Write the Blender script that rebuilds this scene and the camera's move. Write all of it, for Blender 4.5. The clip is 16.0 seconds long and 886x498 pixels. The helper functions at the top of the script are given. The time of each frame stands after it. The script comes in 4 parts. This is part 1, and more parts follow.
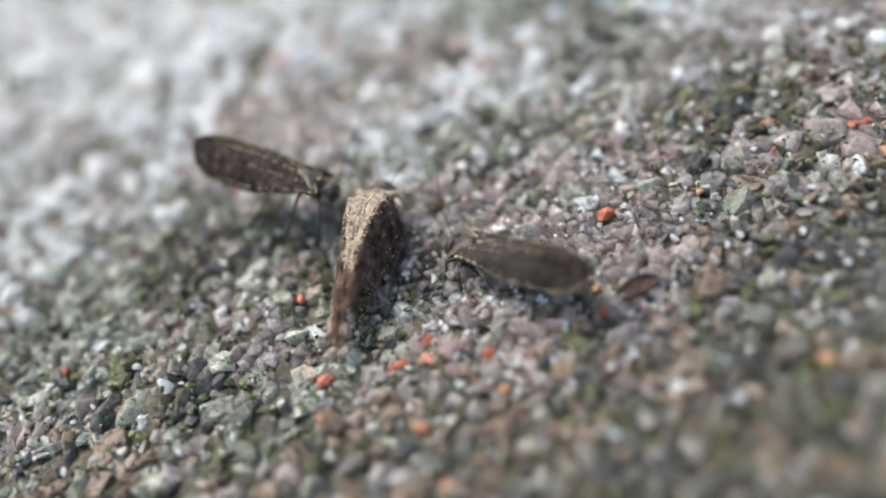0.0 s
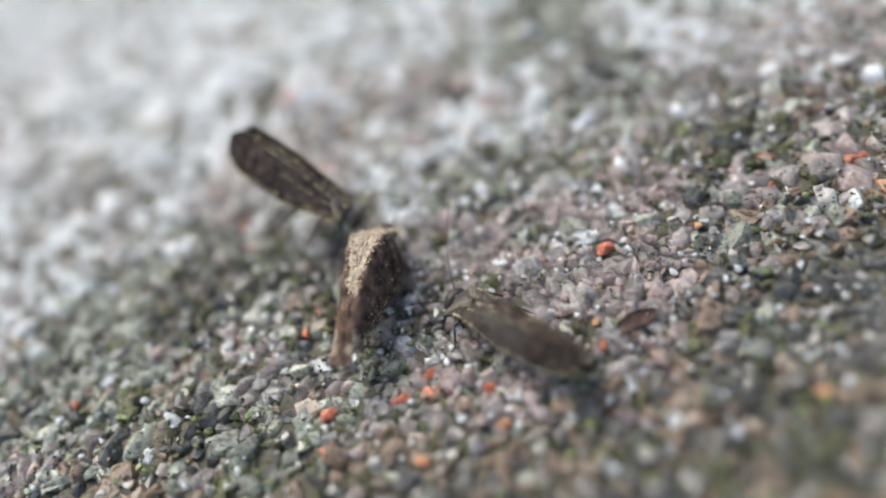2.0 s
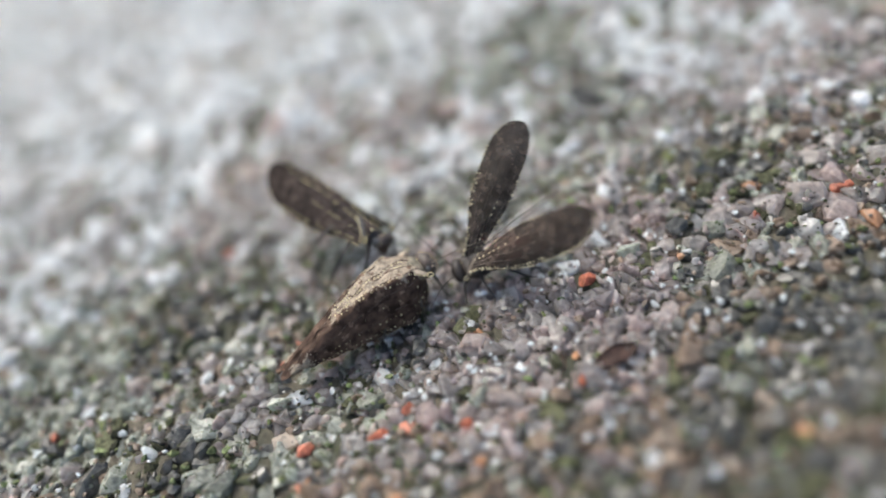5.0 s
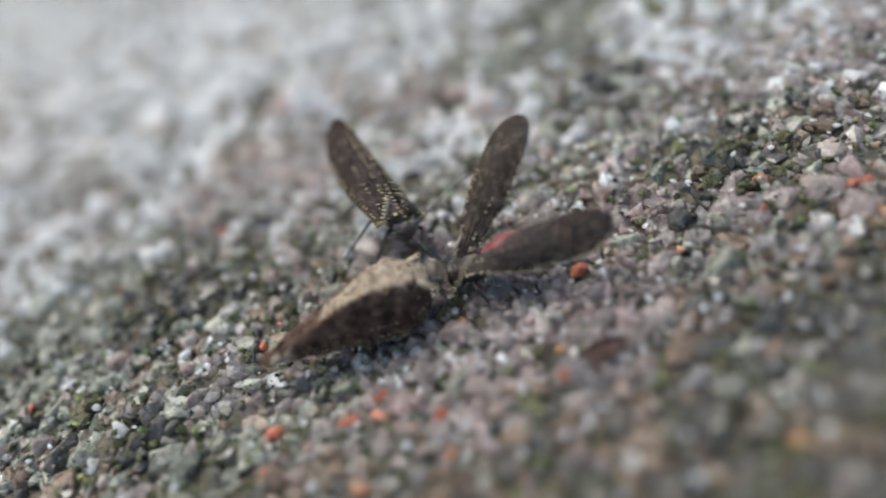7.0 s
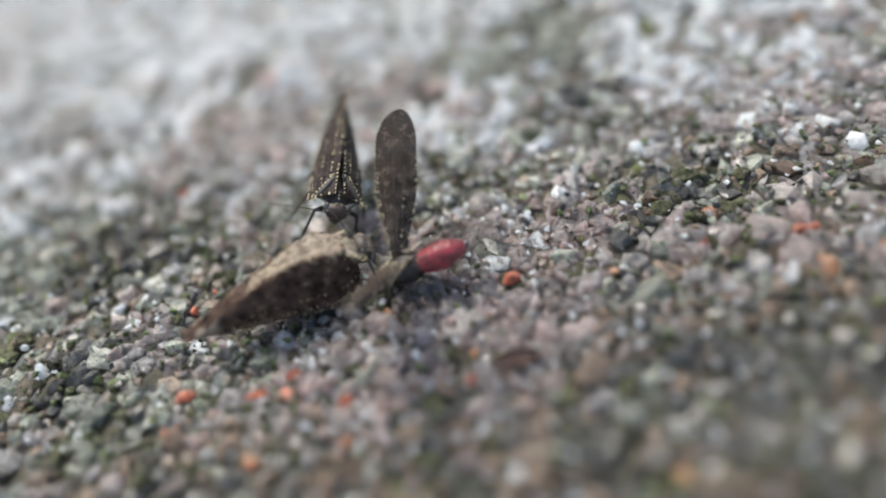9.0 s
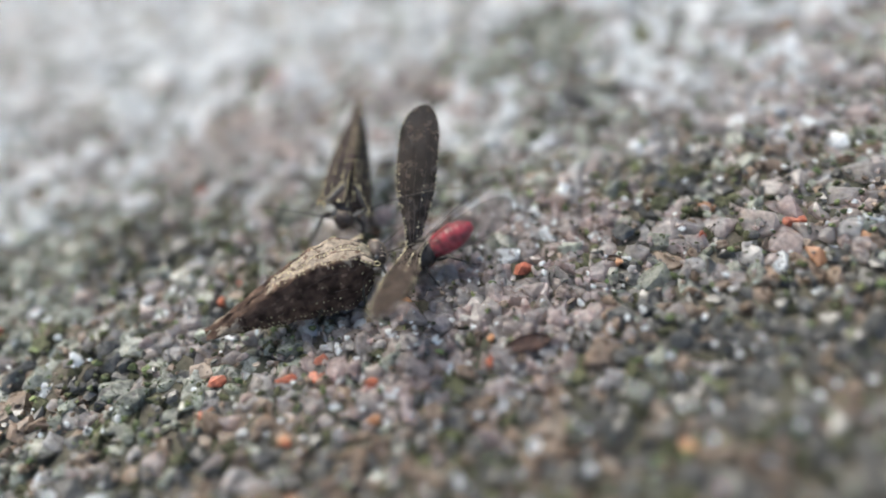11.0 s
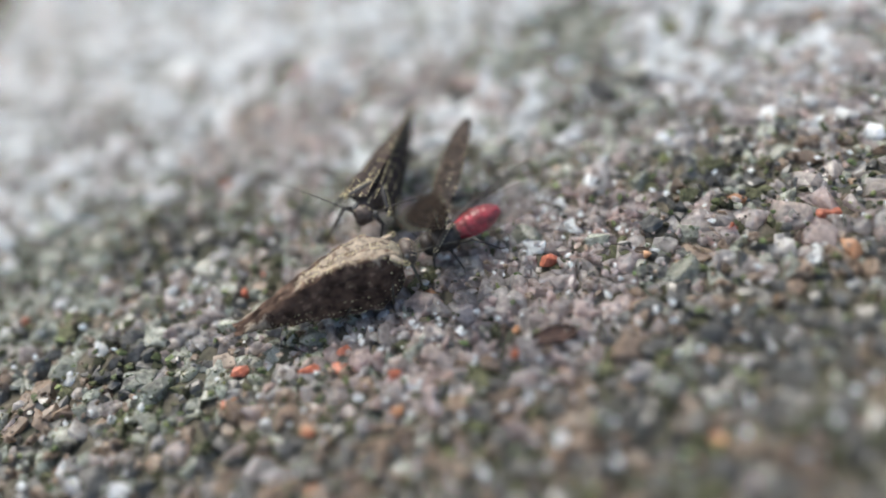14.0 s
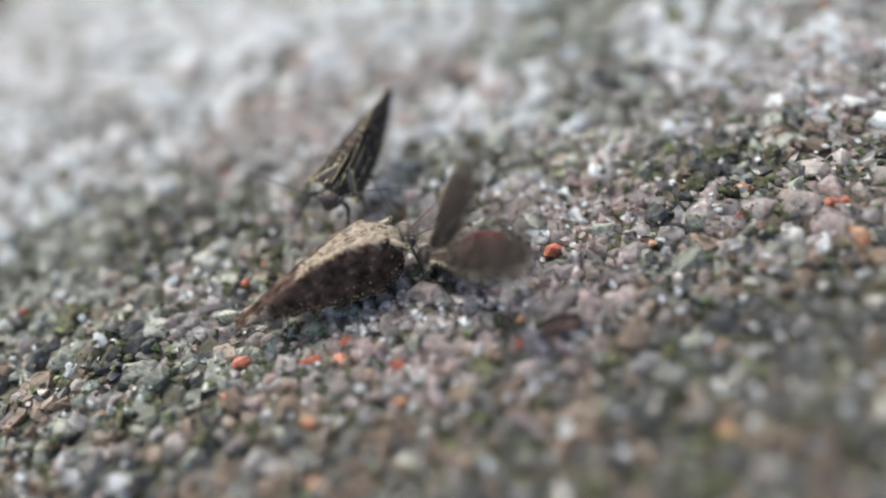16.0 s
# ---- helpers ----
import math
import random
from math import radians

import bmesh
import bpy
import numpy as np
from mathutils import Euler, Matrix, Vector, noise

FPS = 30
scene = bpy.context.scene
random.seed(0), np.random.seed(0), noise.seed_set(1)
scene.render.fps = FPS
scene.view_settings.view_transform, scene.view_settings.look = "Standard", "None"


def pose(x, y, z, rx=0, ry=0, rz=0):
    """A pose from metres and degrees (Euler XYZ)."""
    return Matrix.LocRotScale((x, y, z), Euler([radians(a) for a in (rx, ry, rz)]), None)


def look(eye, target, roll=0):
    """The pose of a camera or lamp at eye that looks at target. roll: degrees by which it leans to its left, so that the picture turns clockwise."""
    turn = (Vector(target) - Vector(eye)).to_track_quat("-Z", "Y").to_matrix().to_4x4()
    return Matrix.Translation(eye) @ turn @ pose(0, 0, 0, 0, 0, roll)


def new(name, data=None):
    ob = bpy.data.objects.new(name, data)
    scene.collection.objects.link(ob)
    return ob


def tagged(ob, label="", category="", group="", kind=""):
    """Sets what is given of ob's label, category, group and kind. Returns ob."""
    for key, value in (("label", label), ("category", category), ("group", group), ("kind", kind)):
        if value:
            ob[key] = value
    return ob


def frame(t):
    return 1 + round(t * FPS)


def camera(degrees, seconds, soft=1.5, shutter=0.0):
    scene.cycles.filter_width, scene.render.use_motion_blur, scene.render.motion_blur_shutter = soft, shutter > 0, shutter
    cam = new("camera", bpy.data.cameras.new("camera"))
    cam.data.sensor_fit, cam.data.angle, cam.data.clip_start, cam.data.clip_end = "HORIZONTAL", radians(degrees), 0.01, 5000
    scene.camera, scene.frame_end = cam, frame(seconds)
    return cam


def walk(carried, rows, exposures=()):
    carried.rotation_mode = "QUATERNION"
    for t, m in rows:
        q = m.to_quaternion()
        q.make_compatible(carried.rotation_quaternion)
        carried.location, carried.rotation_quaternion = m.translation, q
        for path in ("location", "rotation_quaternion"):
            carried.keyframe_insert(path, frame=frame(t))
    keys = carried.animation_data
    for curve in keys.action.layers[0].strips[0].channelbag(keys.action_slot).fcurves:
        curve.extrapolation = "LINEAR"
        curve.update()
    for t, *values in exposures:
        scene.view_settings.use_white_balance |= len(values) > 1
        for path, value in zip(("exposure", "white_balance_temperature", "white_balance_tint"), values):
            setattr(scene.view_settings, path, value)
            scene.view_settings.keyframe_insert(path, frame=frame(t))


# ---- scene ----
# Everything below is laid out in millimetres; U turns them into metres.
U = 0.001
cam = camera(62.9, 16.0, soft=2.0, shutter=0.5)
cam.data.dof.use_dof = True
cam.data.dof.focus_distance = 25.0 * U
cam.data.dof.aperture_fstop = 12.5
PATH = [
    (0, (-2.339, -12.231, 19.401), (-2.138, -10.934, 17.891), -6.1),
    (0.5, (-2.014, -12.344, 19.492), (-1.813, -11.035, 17.993), -6.2),
    (1, (-1.689, -12.059, 19.549), (-1.448, -10.722, 18.081), -5.0),
    (1.5, (-1.840, -12.250, 19.432), (-1.618, -10.921, 17.955), -5.6),
    (2, (-1.963, -12.466, 19.822), (-1.779, -11.104, 18.369), -7.2),
    (2.5, (-2.200, -12.422, 20.164), (-2.043, -11.031, 18.735), -8.3),
    (3, (-2.269, -12.237, 20.309), (-2.126, -10.831, 18.894), -8.7),
    (3.5, (-1.908, -12.612, 20.182), (-1.737, -11.202, 18.774), -8.1),
    (4, (-1.515, -12.545, 20.063), (-1.335, -11.135, 18.656), -8.0),
    (4.2, (-1.291, -12.202, 20.094), (-1.118, -10.818, 18.661), -8.0),
    (6.3, (-0.500, -11.808, 19.245), (-0.377, -10.409, 17.821), -8.3),
    (6.5, (-0.369, -11.619, 18.965), (-0.279, -10.216, 17.543), -8.9),
    (7, (0.949, -12.031, 18.561), (1.011, -10.616, 17.149), -8.7),
    (7.5, (1.640, -11.868, 17.913), (1.707, -10.477, 16.478), -6.7),
    (8, (2.486, -11.726, 17.981), (2.501, -10.326, 16.553), -5.0),
    (8.5, (2.951, -11.616, 17.780), (2.968, -10.188, 16.380), -3.3),
    (9, (3.772, -12.377, 18.196), (3.774, -10.958, 16.787), -2.6),
    (11.3, (2.470, -13.704, 19.236), (2.528, -12.290, 17.823), -1.2),
    (11.5, (2.770, -13.752, 19.194), (2.793, -12.336, 17.782), -2.2),
    (12, (2.518, -13.561, 19.083), (2.525, -12.147, 17.669), -2.6),
    (12.5, (2.595, -13.732, 18.831), (2.608, -12.317, 17.417), -2.4),
    (13, (2.478, -13.585, 18.834), (2.479, -12.172, 17.418), -2.6),
    (13.5, (2.582, -13.396, 18.572), (2.588, -11.990, 17.150), -2.5),
    (14, (2.393, -13.731, 18.723), (2.391, -12.307, 17.318), -2.6),
    (14.5, (2.375, -13.745, 18.610), (2.384, -12.322, 17.204), -2.3),
    (15, (2.395, -13.547, 18.411), (2.389, -12.136, 16.994), -2.8),
    (15.5, (2.443, -13.704, 18.317), (2.431, -12.295, 16.898), -2.9),
    (16, (2.319, -13.638, 18.379), (2.314, -12.224, 16.964), -2.7),
]

# seconds, stops, white balance, tint
EXPOSURES = [(t, stops + 0.34, 6350, 6.5) for t, stops in ((0.0, 0.5), (1.0, 0.58), (2.5, 0.48), (4.2, 0.48), (6.5, 0.28), (7.5, 0.18), (8.5, 0.26), (9.2, 0.36), (11.3, 0.44), (16.0, 0.44))]


def mm(v):
    return Vector(v) * U


walk(cam, [(t, look(mm(eye), mm(target), roll)) for t, eye, target, roll in PATH], EXPOSURES)

# ---- light: bright, slightly hazy daylight from behind the insects ----
SUN_UP, SUN_ROUND = 52.0, -40.0
world = bpy.data.worlds.new("sky")
scene.world = world
world.use_nodes = True
wn, wl = world.node_tree.nodes, world.node_tree.links
sky = wn.new("ShaderNodeTexSky")
sky.sky_type, sky.sun_disc = "NISHITA", False
sky.sun_elevation, sky.sun_rotation = radians(SUN_UP), radians(SUN_ROUND)
sky.dust_density, sky.air_density, sky.ozone_density = 4.5, 0.9, 0.8
wl.new(sky.outputs[0], wn["Background"].inputs[0])
wn["Background"].inputs[1].default_value = 0.15
sun = new("sun", bpy.data.lights.new("sun", "SUN"))
sun.data.energy, sun.data.angle, sun.data.color = 1.4, radians(22), (1.0, 0.96, 0.9)
e, r = radians(SUN_UP), radians(SUN_ROUND)
toward = Vector((math.sin(r) * math.cos(e), math.cos(r) * math.cos(e), math.sin(e)))
sun.matrix_world = look(toward, (0, 0, 0))

# ---- materials ----


def material(name, colour, rough=0.5, vary=0.15, grain=(6.0, 0.3), bump=0.1, spec=0.5, translucent=0.0, clear=0.0, specks=None, second=None, deep=0.0, glassy=0.0, dotted=False, hue=0.0):
    """A two-scale mottled surface. grain: noise cells per mm, fine and coarse. specks: (colour, amount, cells per mm)."""
    m = bpy.data.materials.new(name)
    m.use_nodes = True
    n, l = m.node_tree.nodes, m.node_tree.links
    b = n["Principled BSDF"]
    out = n["Material Output"]
    co = n.new("ShaderNodeTexCoord").outputs["Object"]

    def noise_at(scale, detail=3.0):
        x = n.new("ShaderNodeTexNoise")
        x.inputs["Scale"].default_value, x.inputs["Detail"].default_value = scale / U, detail
        l.new(co, x.inputs["Vector"])
        return x.outputs[0]

    def mix(fac, a, c, kind="MIX"):
        x = n.new("ShaderNodeMix")
        x.data_type, x.blend_type = "RGBA", kind
        for socket, value in ((x.inputs[0], fac), (x.inputs[6], a), (x.inputs[7], c)):
            if isinstance(value, bpy.types.NodeSocket):
                l.new(value, socket)
            else:
                socket.default_value = value
        return x.outputs[2]

    def ramp(value, lo, hi):
        x = n.new("ShaderNodeMapRange")
        x.inputs[1].default_value, x.inputs[2].default_value = lo, hi
        l.new(value, x.inputs[0])
        return x.outputs[0]

    rgba = lambda c: (*c, 1.0)
    fine, coarse = noise_at(grain[0]), noise_at(grain[1])
    dim, lit = [tuple(max(0.0, min(1.0, v * k)) for v in colour) for k in (1 - 2 * vary, 1 + 2 * vary)]
    col = mix(ramp(fine, 0.3, 0.7), rgba(dim), rgba(lit))
    if second:
        col = mix(ramp(coarse, 0.42, 0.6), col, rgba(second))
    geo = n.new("ShaderNodeNewGeometry")
    shade = ramp(geo.outputs["Random Per Island"], 0.0, 1.0)
    hsv = n.new("ShaderNodeHueSaturation")
    x = n.new("ShaderNodeMapRange")
    x.inputs[3].default_value, x.inputs[4].default_value = 1 - 1.6 * vary, 1 + 1.6 * vary
    l.new(shade, x.inputs[0])
    l.new(x.outputs[0], hsv.inputs["Value"])
    turn = n.new("ShaderNodeMath")
    turn.operation = "PINGPONG"
    l.new(geo.outputs["Random Per Island"], turn.inputs[0])
    turn.inputs[1].default_value = 0.07
    h = n.new("ShaderNodeMapRange")
    h.inputs[2].default_value, h.inputs[3].default_value, h.inputs[4].default_value = 0.07, 0.5 - 0.45 * hue, 0.5 + 0.55 * hue
    l.new(turn.outputs[0], h.inputs[0])
    l.new(h.outputs[0], hsv.inputs["Hue"])
    l.new(col, hsv.inputs["Color"])
    col = hsv.outputs[0]
    if specks:
        c, amount, cells = specks
        col = mix(ramp(noise_at(cells, 1.0), 1 - amount, 1 - amount + 0.04), col, rgba(c))
    if dotted:
        cell = n.new("ShaderNodeTexVoronoi")
        cell.inputs["Scale"].default_value = 6.5 / U
        l.new(co, cell.inputs["Vector"])
        both = n.new("ShaderNodeMath")
        both.operation = "MULTIPLY"
        l.new(ramp(cell.outputs["Distance"], 0.27, 0.20), both.inputs[0])
        l.new(ramp(noise_at(0.9, 1.0), 0.61, 0.64), both.inputs[1])
        col = mix(both.outputs[0], col, (0.02, 0.018, 0.016, 1.0))
    l.new(col, b.inputs["Base Color"])
    b.inputs["Roughness"].default_value = rough
    b.inputs["Specular IOR Level"].default_value = spec
    b.inputs["Transmission Weight"].default_value = glassy
    if deep:
        b.inputs["Subsurface Weight"].default_value = deep
        b.inputs["Subsurface Radius"].default_value = (1.0, 0.9, 0.8)
        b.inputs["Subsurface Scale"].default_value = 0.6 * U
    if bump:
        k = n.new("ShaderNodeBump")
        k.inputs["Strength"].default_value, k.inputs["Distance"].default_value = bump, 0.05 * U
        l.new(fine, k.inputs["Height"])
        l.new(k.outputs[0], b.inputs["Normal"])
    surface = b.outputs[0]
    if translucent:
        tr = n.new("ShaderNodeBsdfTranslucent")
        l.new(col, tr.inputs[0])
        x = n.new("ShaderNodeMixShader")
        x.inputs[0].default_value = translucent
        l.new(surface, x.inputs[1]), l.new(tr.outputs[0], x.inputs[2])
        surface = x.outputs[0]
    if clear:
        tp = n.new("ShaderNodeBsdfTransparent")
        x = n.new("ShaderNodeMixShader")
        x.inputs[0].default_value = clear
        l.new(surface, x.inputs[1]), l.new(tp.outputs[0], x.inputs[2])
        surface = x.outputs[0]
    l.new(surface, out.inputs["Surface"])
    return m


GRAIN_LOOKS = {
    "white": material("milky_quartz", (0.85, 0.885, 0.87), 0.22, 0.07, (5.0, 0.8), 0.9, 0.5, 0.40, deep=1.0, dotted=True, hue=0.04),
    "pale": material("pale_quartz", (0.60, 0.575, 0.55), 0.12, 0.13, (5.0, 0.8), 0.9, 0.55, 0.45, deep=1.0, glassy=0.3, dotted=True),
    "clear": material("smoky_quartz", (0.64, 0.590, 0.56), 0.12, 0.14, (5.0, 0.8), 0.9, 0.6, 0.45, 0.04, deep=1.0, glassy=0.55, dotted=True, hue=0.04),
    "pink": material("rose_quartz", (0.68, 0.580, 0.54), 0.12, 0.15, (5.0, 0.8), 0.9, 0.6, 0.45, 0.03, deep=1.0, glassy=0.45, dotted=True, hue=0.04),
    "green": material("algae_stained_grain", (0.34, 0.355, 0.295), 0.2, 0.22, (5.0, 0.8), 0.9, 0.5, 0.35, 0.0, specks=((0.10, 0.12, 0.065), 0.36, 5.0), deep=0.7, hue=0.05),
    "tan": material("tan_grain", (0.255, 0.195, 0.145), 0.35, 0.2, (2.5, 0.8), 0.8, 0.45, 0.3, 0.0, specks=((0.09, 0.06, 0.035), 0.42, 4.0), deep=0.5),
    "dark": material("dark_mineral_grain", (0.078, 0.076, 0.066), 0.3, 0.35, (5.0, 0.8), 0.3, 0.5),
    "moss": material("moss_crumb", (0.060, 0.062, 0.034), 0.8, 0.35, (7.0, 0.8), 0.5, 0.2),
    "lichen": material("green_lichen_crumb", (0.13, 0.155, 0.065), 0.6, 0.3, (6.0, 0.8), 0.5, 0.25, 0.15, hue=0.05),
    "orange": material("orange_grain", (0.46, 0.245, 0.135), 0.4, 0.14, (5.0, 0.8), 0.25, 0.4, 0.2, deep=0.5),
    "red": material("red_brick_grain", (0.40, 0.135, 0.080), 0.45, 0.24, (5.0, 0.8), 0.8, 0.4, 0.2, deep=0.3),
}
SOIL = material("olive_silt", (0.085, 0.075, 0.055), 0.8, 0.3, (4.0, 0.35), 0.6, 0.25, second=(0.05, 0.052, 0.036))

# ---- ground ----


def slope(x, y):
    """The slab that the sand lies on rises gently to one side."""
    return -0.417 + 0.1597 * max(-60.0, min(60.0, x)) + -0.0093 * max(-80.0, min(80.0, y))


def rise(x, y):
    """Height of the sand's surface: the slab, with low bumps."""
    return slope(x, y) + 0.28 * noise.noise(Vector((x * 0.35, y * 0.35, 3.7))) + 0.12 * noise.noise(Vector((x * 0.9, y * 0.9, 9.1)))


def ground_sheet():
    """One sheet, fine where the insects sit and coarse out to the horizon."""
    near_x = [-44 + 1.0 * i for i in range(26)] + [-18 + 0.25 * i for i in range(160)] + [22 + 1.0 * i for i in range(20)]
    near_y = [-14 + 1.0 * i for i in range(5)] + [-9 + 0.25 * i for i in range(100)] + [16 + 1.0 * i for i in range(45)]
    far = [80, 200, 800, 4000, 30000]
    xs = [-v for v in reversed(far)] + near_x + far
    ys = [-v for v in reversed(far)] + near_y + far
    verts = [((x * U), (y * U), (rise(x, y) - 0.14 + 0.16 * noise.noise(Vector((x * 1.7, y * 1.7, 2.2))) + 0.10 * noise.noise(Vector((x * 4.1, y * 4.1, 5.2)))) * U) for y in ys for x in xs]
    w = len(xs)
    faces = [(j * w + i, j * w + i + 1, (j + 1) * w + i + 1, (j + 1) * w + i) for j in range(len(ys) - 1) for i in range(w - 1)]
    me = bpy.data.meshes.new("ground")
    me.from_pydata(verts, [], faces)
    me.polygons.foreach_set("use_smooth", [True] * len(faces))
    me.materials.append(SOIL)
    return tagged(new("ground", me), "coarse quartz sand over dark damp silt", "ground", kind="structure")


ground = ground_sheet()

# Stains of the sand: (x, y, radius)
DARK = [(-8.97, 8.49, 2.1), (-5.75, 6.27, 1.1), (2.07, 15.12, 1.1), (9.47, 14.18, 1.7), (2.86, 9.24, 2.0), (13.31, 6.68, 1.4), (9.83, 4.75, 1.4), (10.15, -0.8, 1.2), (4.1, -4.06, 1.0), (5.03, -5.34, 1.1), (12.79, 0.2, 1.2), (11.98, 7.51, 2.0), (-0.4, 4.51, 1.1), (0.77, 1.2, 1.0)]
GREEN = [(-11.87, 7.91, 2.1), (-7.38, 0.47, 1.5), (-12.98, 1.13, 2.1), (-4.25, 4.04, 1.1), (-10.93, 10.39, 1.5), (5.66, 14.95, 2.5), (7.63, 9.85, 2.3), (-13.51, 6.0, 2.9), (12.55, 1.95, 1.5), (7.47, 18.5, 2.5), (-15.11, 23.24, 3.4), (-0.43, 18.1, 2.7)]
PALE = [(-6.81, 16.28, 2.5), (-4.35, 14.11, 1.6), (5.94, 6.31, 1.4), (-18.57, 30.62, 4.8), (-10.62, 26.43, 3.6), (-1.42, 21.49, 3.1), (0.98, 18.67, 2.8), (-24.83, 32.08, 5.5), (7.1, 1.77, 1.9), (6.02, 0.48, 1.2), (7.38, 4.17, 2.0), (3.05, 17.59, 2.4)]
WARM = [(-1.23, 1.1, 1.0), (-0.01, -3.12, 1.6), (-1.67, -2.03, 1.3), (9.61, -3.85, 1.1), (9.99, -4.04, 2.1), (12.8, -3.0, 1.4), (-5.01, 1.11, 1.3), (16.46, 8.07, 1.3), (-4.55, 0.37, 1.1), (-6.29, 9.91, 1.0), (6.03, -1.92, 1.5)]
CRUST_NEAR = [(10.83, 5.74, 0.6), (6.24, -4.61, 0.7), (3.94, -2.66, 0.7), (3.36, -0.75, 0.6), (4.51, -4.45, 0.7), (8.68, -4.06, 0.6), (8.56, -1.2, 0.5), (1.83, 3.85, 0.5), (-11.51, 4.35, 0.5), (-9.61, 2.0, 0.7), (-12.18, 2.97, 0.7), (12.81, -0.39, 0.6), (12.82, -3.5, 0.7), (9.66, -2.57, 0.7), (8.16, -5.07, 0.7), (5.41, -1.13, 0.4), (-6.42, 0.26, 0.5)]
CRUST_FAR = [(1.09, 22.39, 0.8), (-1.65, 16.04, 0.8), (7.71, 17.25, 0.8), (10.39, 15.16, 0.9), (10.36, 13.32, 0.7), (-14.07, 30.79, 1.1), (8.57, 12.88, 0.6), (2.52, 16.05, 0.7), (10.57, 20.94, 1.2), (13.68, 6.58, 0.8), (13.16, 8.37, 0.8), (-6.69, 9.39, 0.8), (-5.63, 7.65, 0.7), (-9.41, 8.72, 0.7), (0.94, 11.49, 0.6), (-2.85, 15.23, 0.7), (8.52, 9.31, 0.5), (12.0, 6.91, 0.6), (-6.44, 10.56, 0.6)]
BLEACHED = [(12.37, 9.49, 0.8), (-7.07, 13.76, 1.7), (-9.1, 26.74, 1.6), (-14.19, 18.47, 1.2), (-1.13, 19.75, 1.1), (2.29, 18.8, 1.1), (13.28, 15.5, 1.1), (-22.16, 36.94, 2.4), (-12.41, 36.12, 2.5), (-4.08, 29.48, 1.9), (2.92, 12.16, 0.8), (6.11, 6.82, 1.1), (5.18, 14.66, 1.1), (16.91, 11.31, 1.2), (-5.86, 13.15, 2.0), (1.61, 16.19, 1.5), (-21.1, 27.18, 2.9), (-14.51, 25.93, 2.5), (-5.96, 21.57, 1.7), (-3.3, 14.07, 1.0), (5.27, 12.69, 1.0), (8.67, 7.89, 0.6), (19.13, 12.69, 1.1)]
# Larger patches of one kind: (x, y, radius)
ROSE_PATCH = [(-5.7, 14.8, 2.5), (-3.8, 15.2, 1.5), (-7.5, 14.0, 1.5), (1.1, 17.3, 1.7), (7.2, 7.0, 0.7), (5.7, 1.9, 1.1), (6.5, 0.3, 0.7)]
DARK_PATCH = [(13.2, 7.1, 1.0), (12.4, 8.4, 0.6), (14.9, 6.3, 0.5), (4.2, 10.6, 0.8), (2.8, 9.9, 0.7), (-6.3, 20.9, 1.4), (10.3, 13.9, 1.0), (13.3, -0.1, 0.7), (9.9, 2.1, 0.5), (-11.8, 7.4, 0.9), (-6.8, 8.9, 1.2), (-6.3, 0.5, 0.4), (10.9, -3.2, 0.8), (9.0, -2.9, 0.6), (7.7, 17.5, 1.2), (-8.8, 2.1, 0.6), (-7.2, 0.0, 0.4), (-8.3, 12.7, 1.2), (-9.8, 8.9, 1.0), (-6.1, 8.1, 0.8), (2.0, 8.1, 0.7), (3.7, 5.3, 0.6), (13.9, 7.0, 0.8), (-14.8, 9.6, 0.9), (-15.9, 6.0, 1.1)]
GREEN_PATCH = [(-13.0, 9.5, 1.6), (-7.7, -0.9, 0.7), (6.1, 18.1, 1.7), (-6.6, 0.2, 0.5), (-11.2, 9.8, 1.0), (9.2, -0.9, 0.5), (13.2, -0.7, 0.4), (-12.7, 2.8, 1.2), (9.0, 19.0, 1.9), (-2.7, 9.2, 0.8), (-10.6, 10.9, 1.2), (-12.8, 8.1, 1.1), (-15.3, 7.7, 1.4), (-11.3, 3.3, 1.2), (-7.1, 6.8, 0.7)]
WHITE_PATCH = [(-15.2, 18.6, 1.6), (-14.5, 15.1, 1.0), (12.5, 10.1, 0.6), (8.9, 8.4, 0.5), (2.1, 17.5, 1.3), (20.1, 13.9, 0.6), (-10.0, -2.2, 0.4), (-3.1, -2.9, 0.5), (3.6, 11.5, 0.5), (-0.7, 13.4, 0.7), (10.3, 4.4, 0.5), (-6.9, 2.9, 0.4), (-5.9, 6.4, 0.4), (-7.1, 3.0, 0.4), (-15.0, 18.9, 1.3), (-18.1, 22.3, 1.2), (3.3, 10.4, 0.5), (12.0, 9.2, 0.5)]
BROWN_PATCH = [(10.0, -3.6, 0.8), (11.4, -4.8, 0.9), (13.3, -2.8, 0.7), (7.7, -4.4, 0.8), (-11.3, 0.2, 0.9), (-12.8, 1.3, 0.9), (10.9, 1.9, 0.4)]
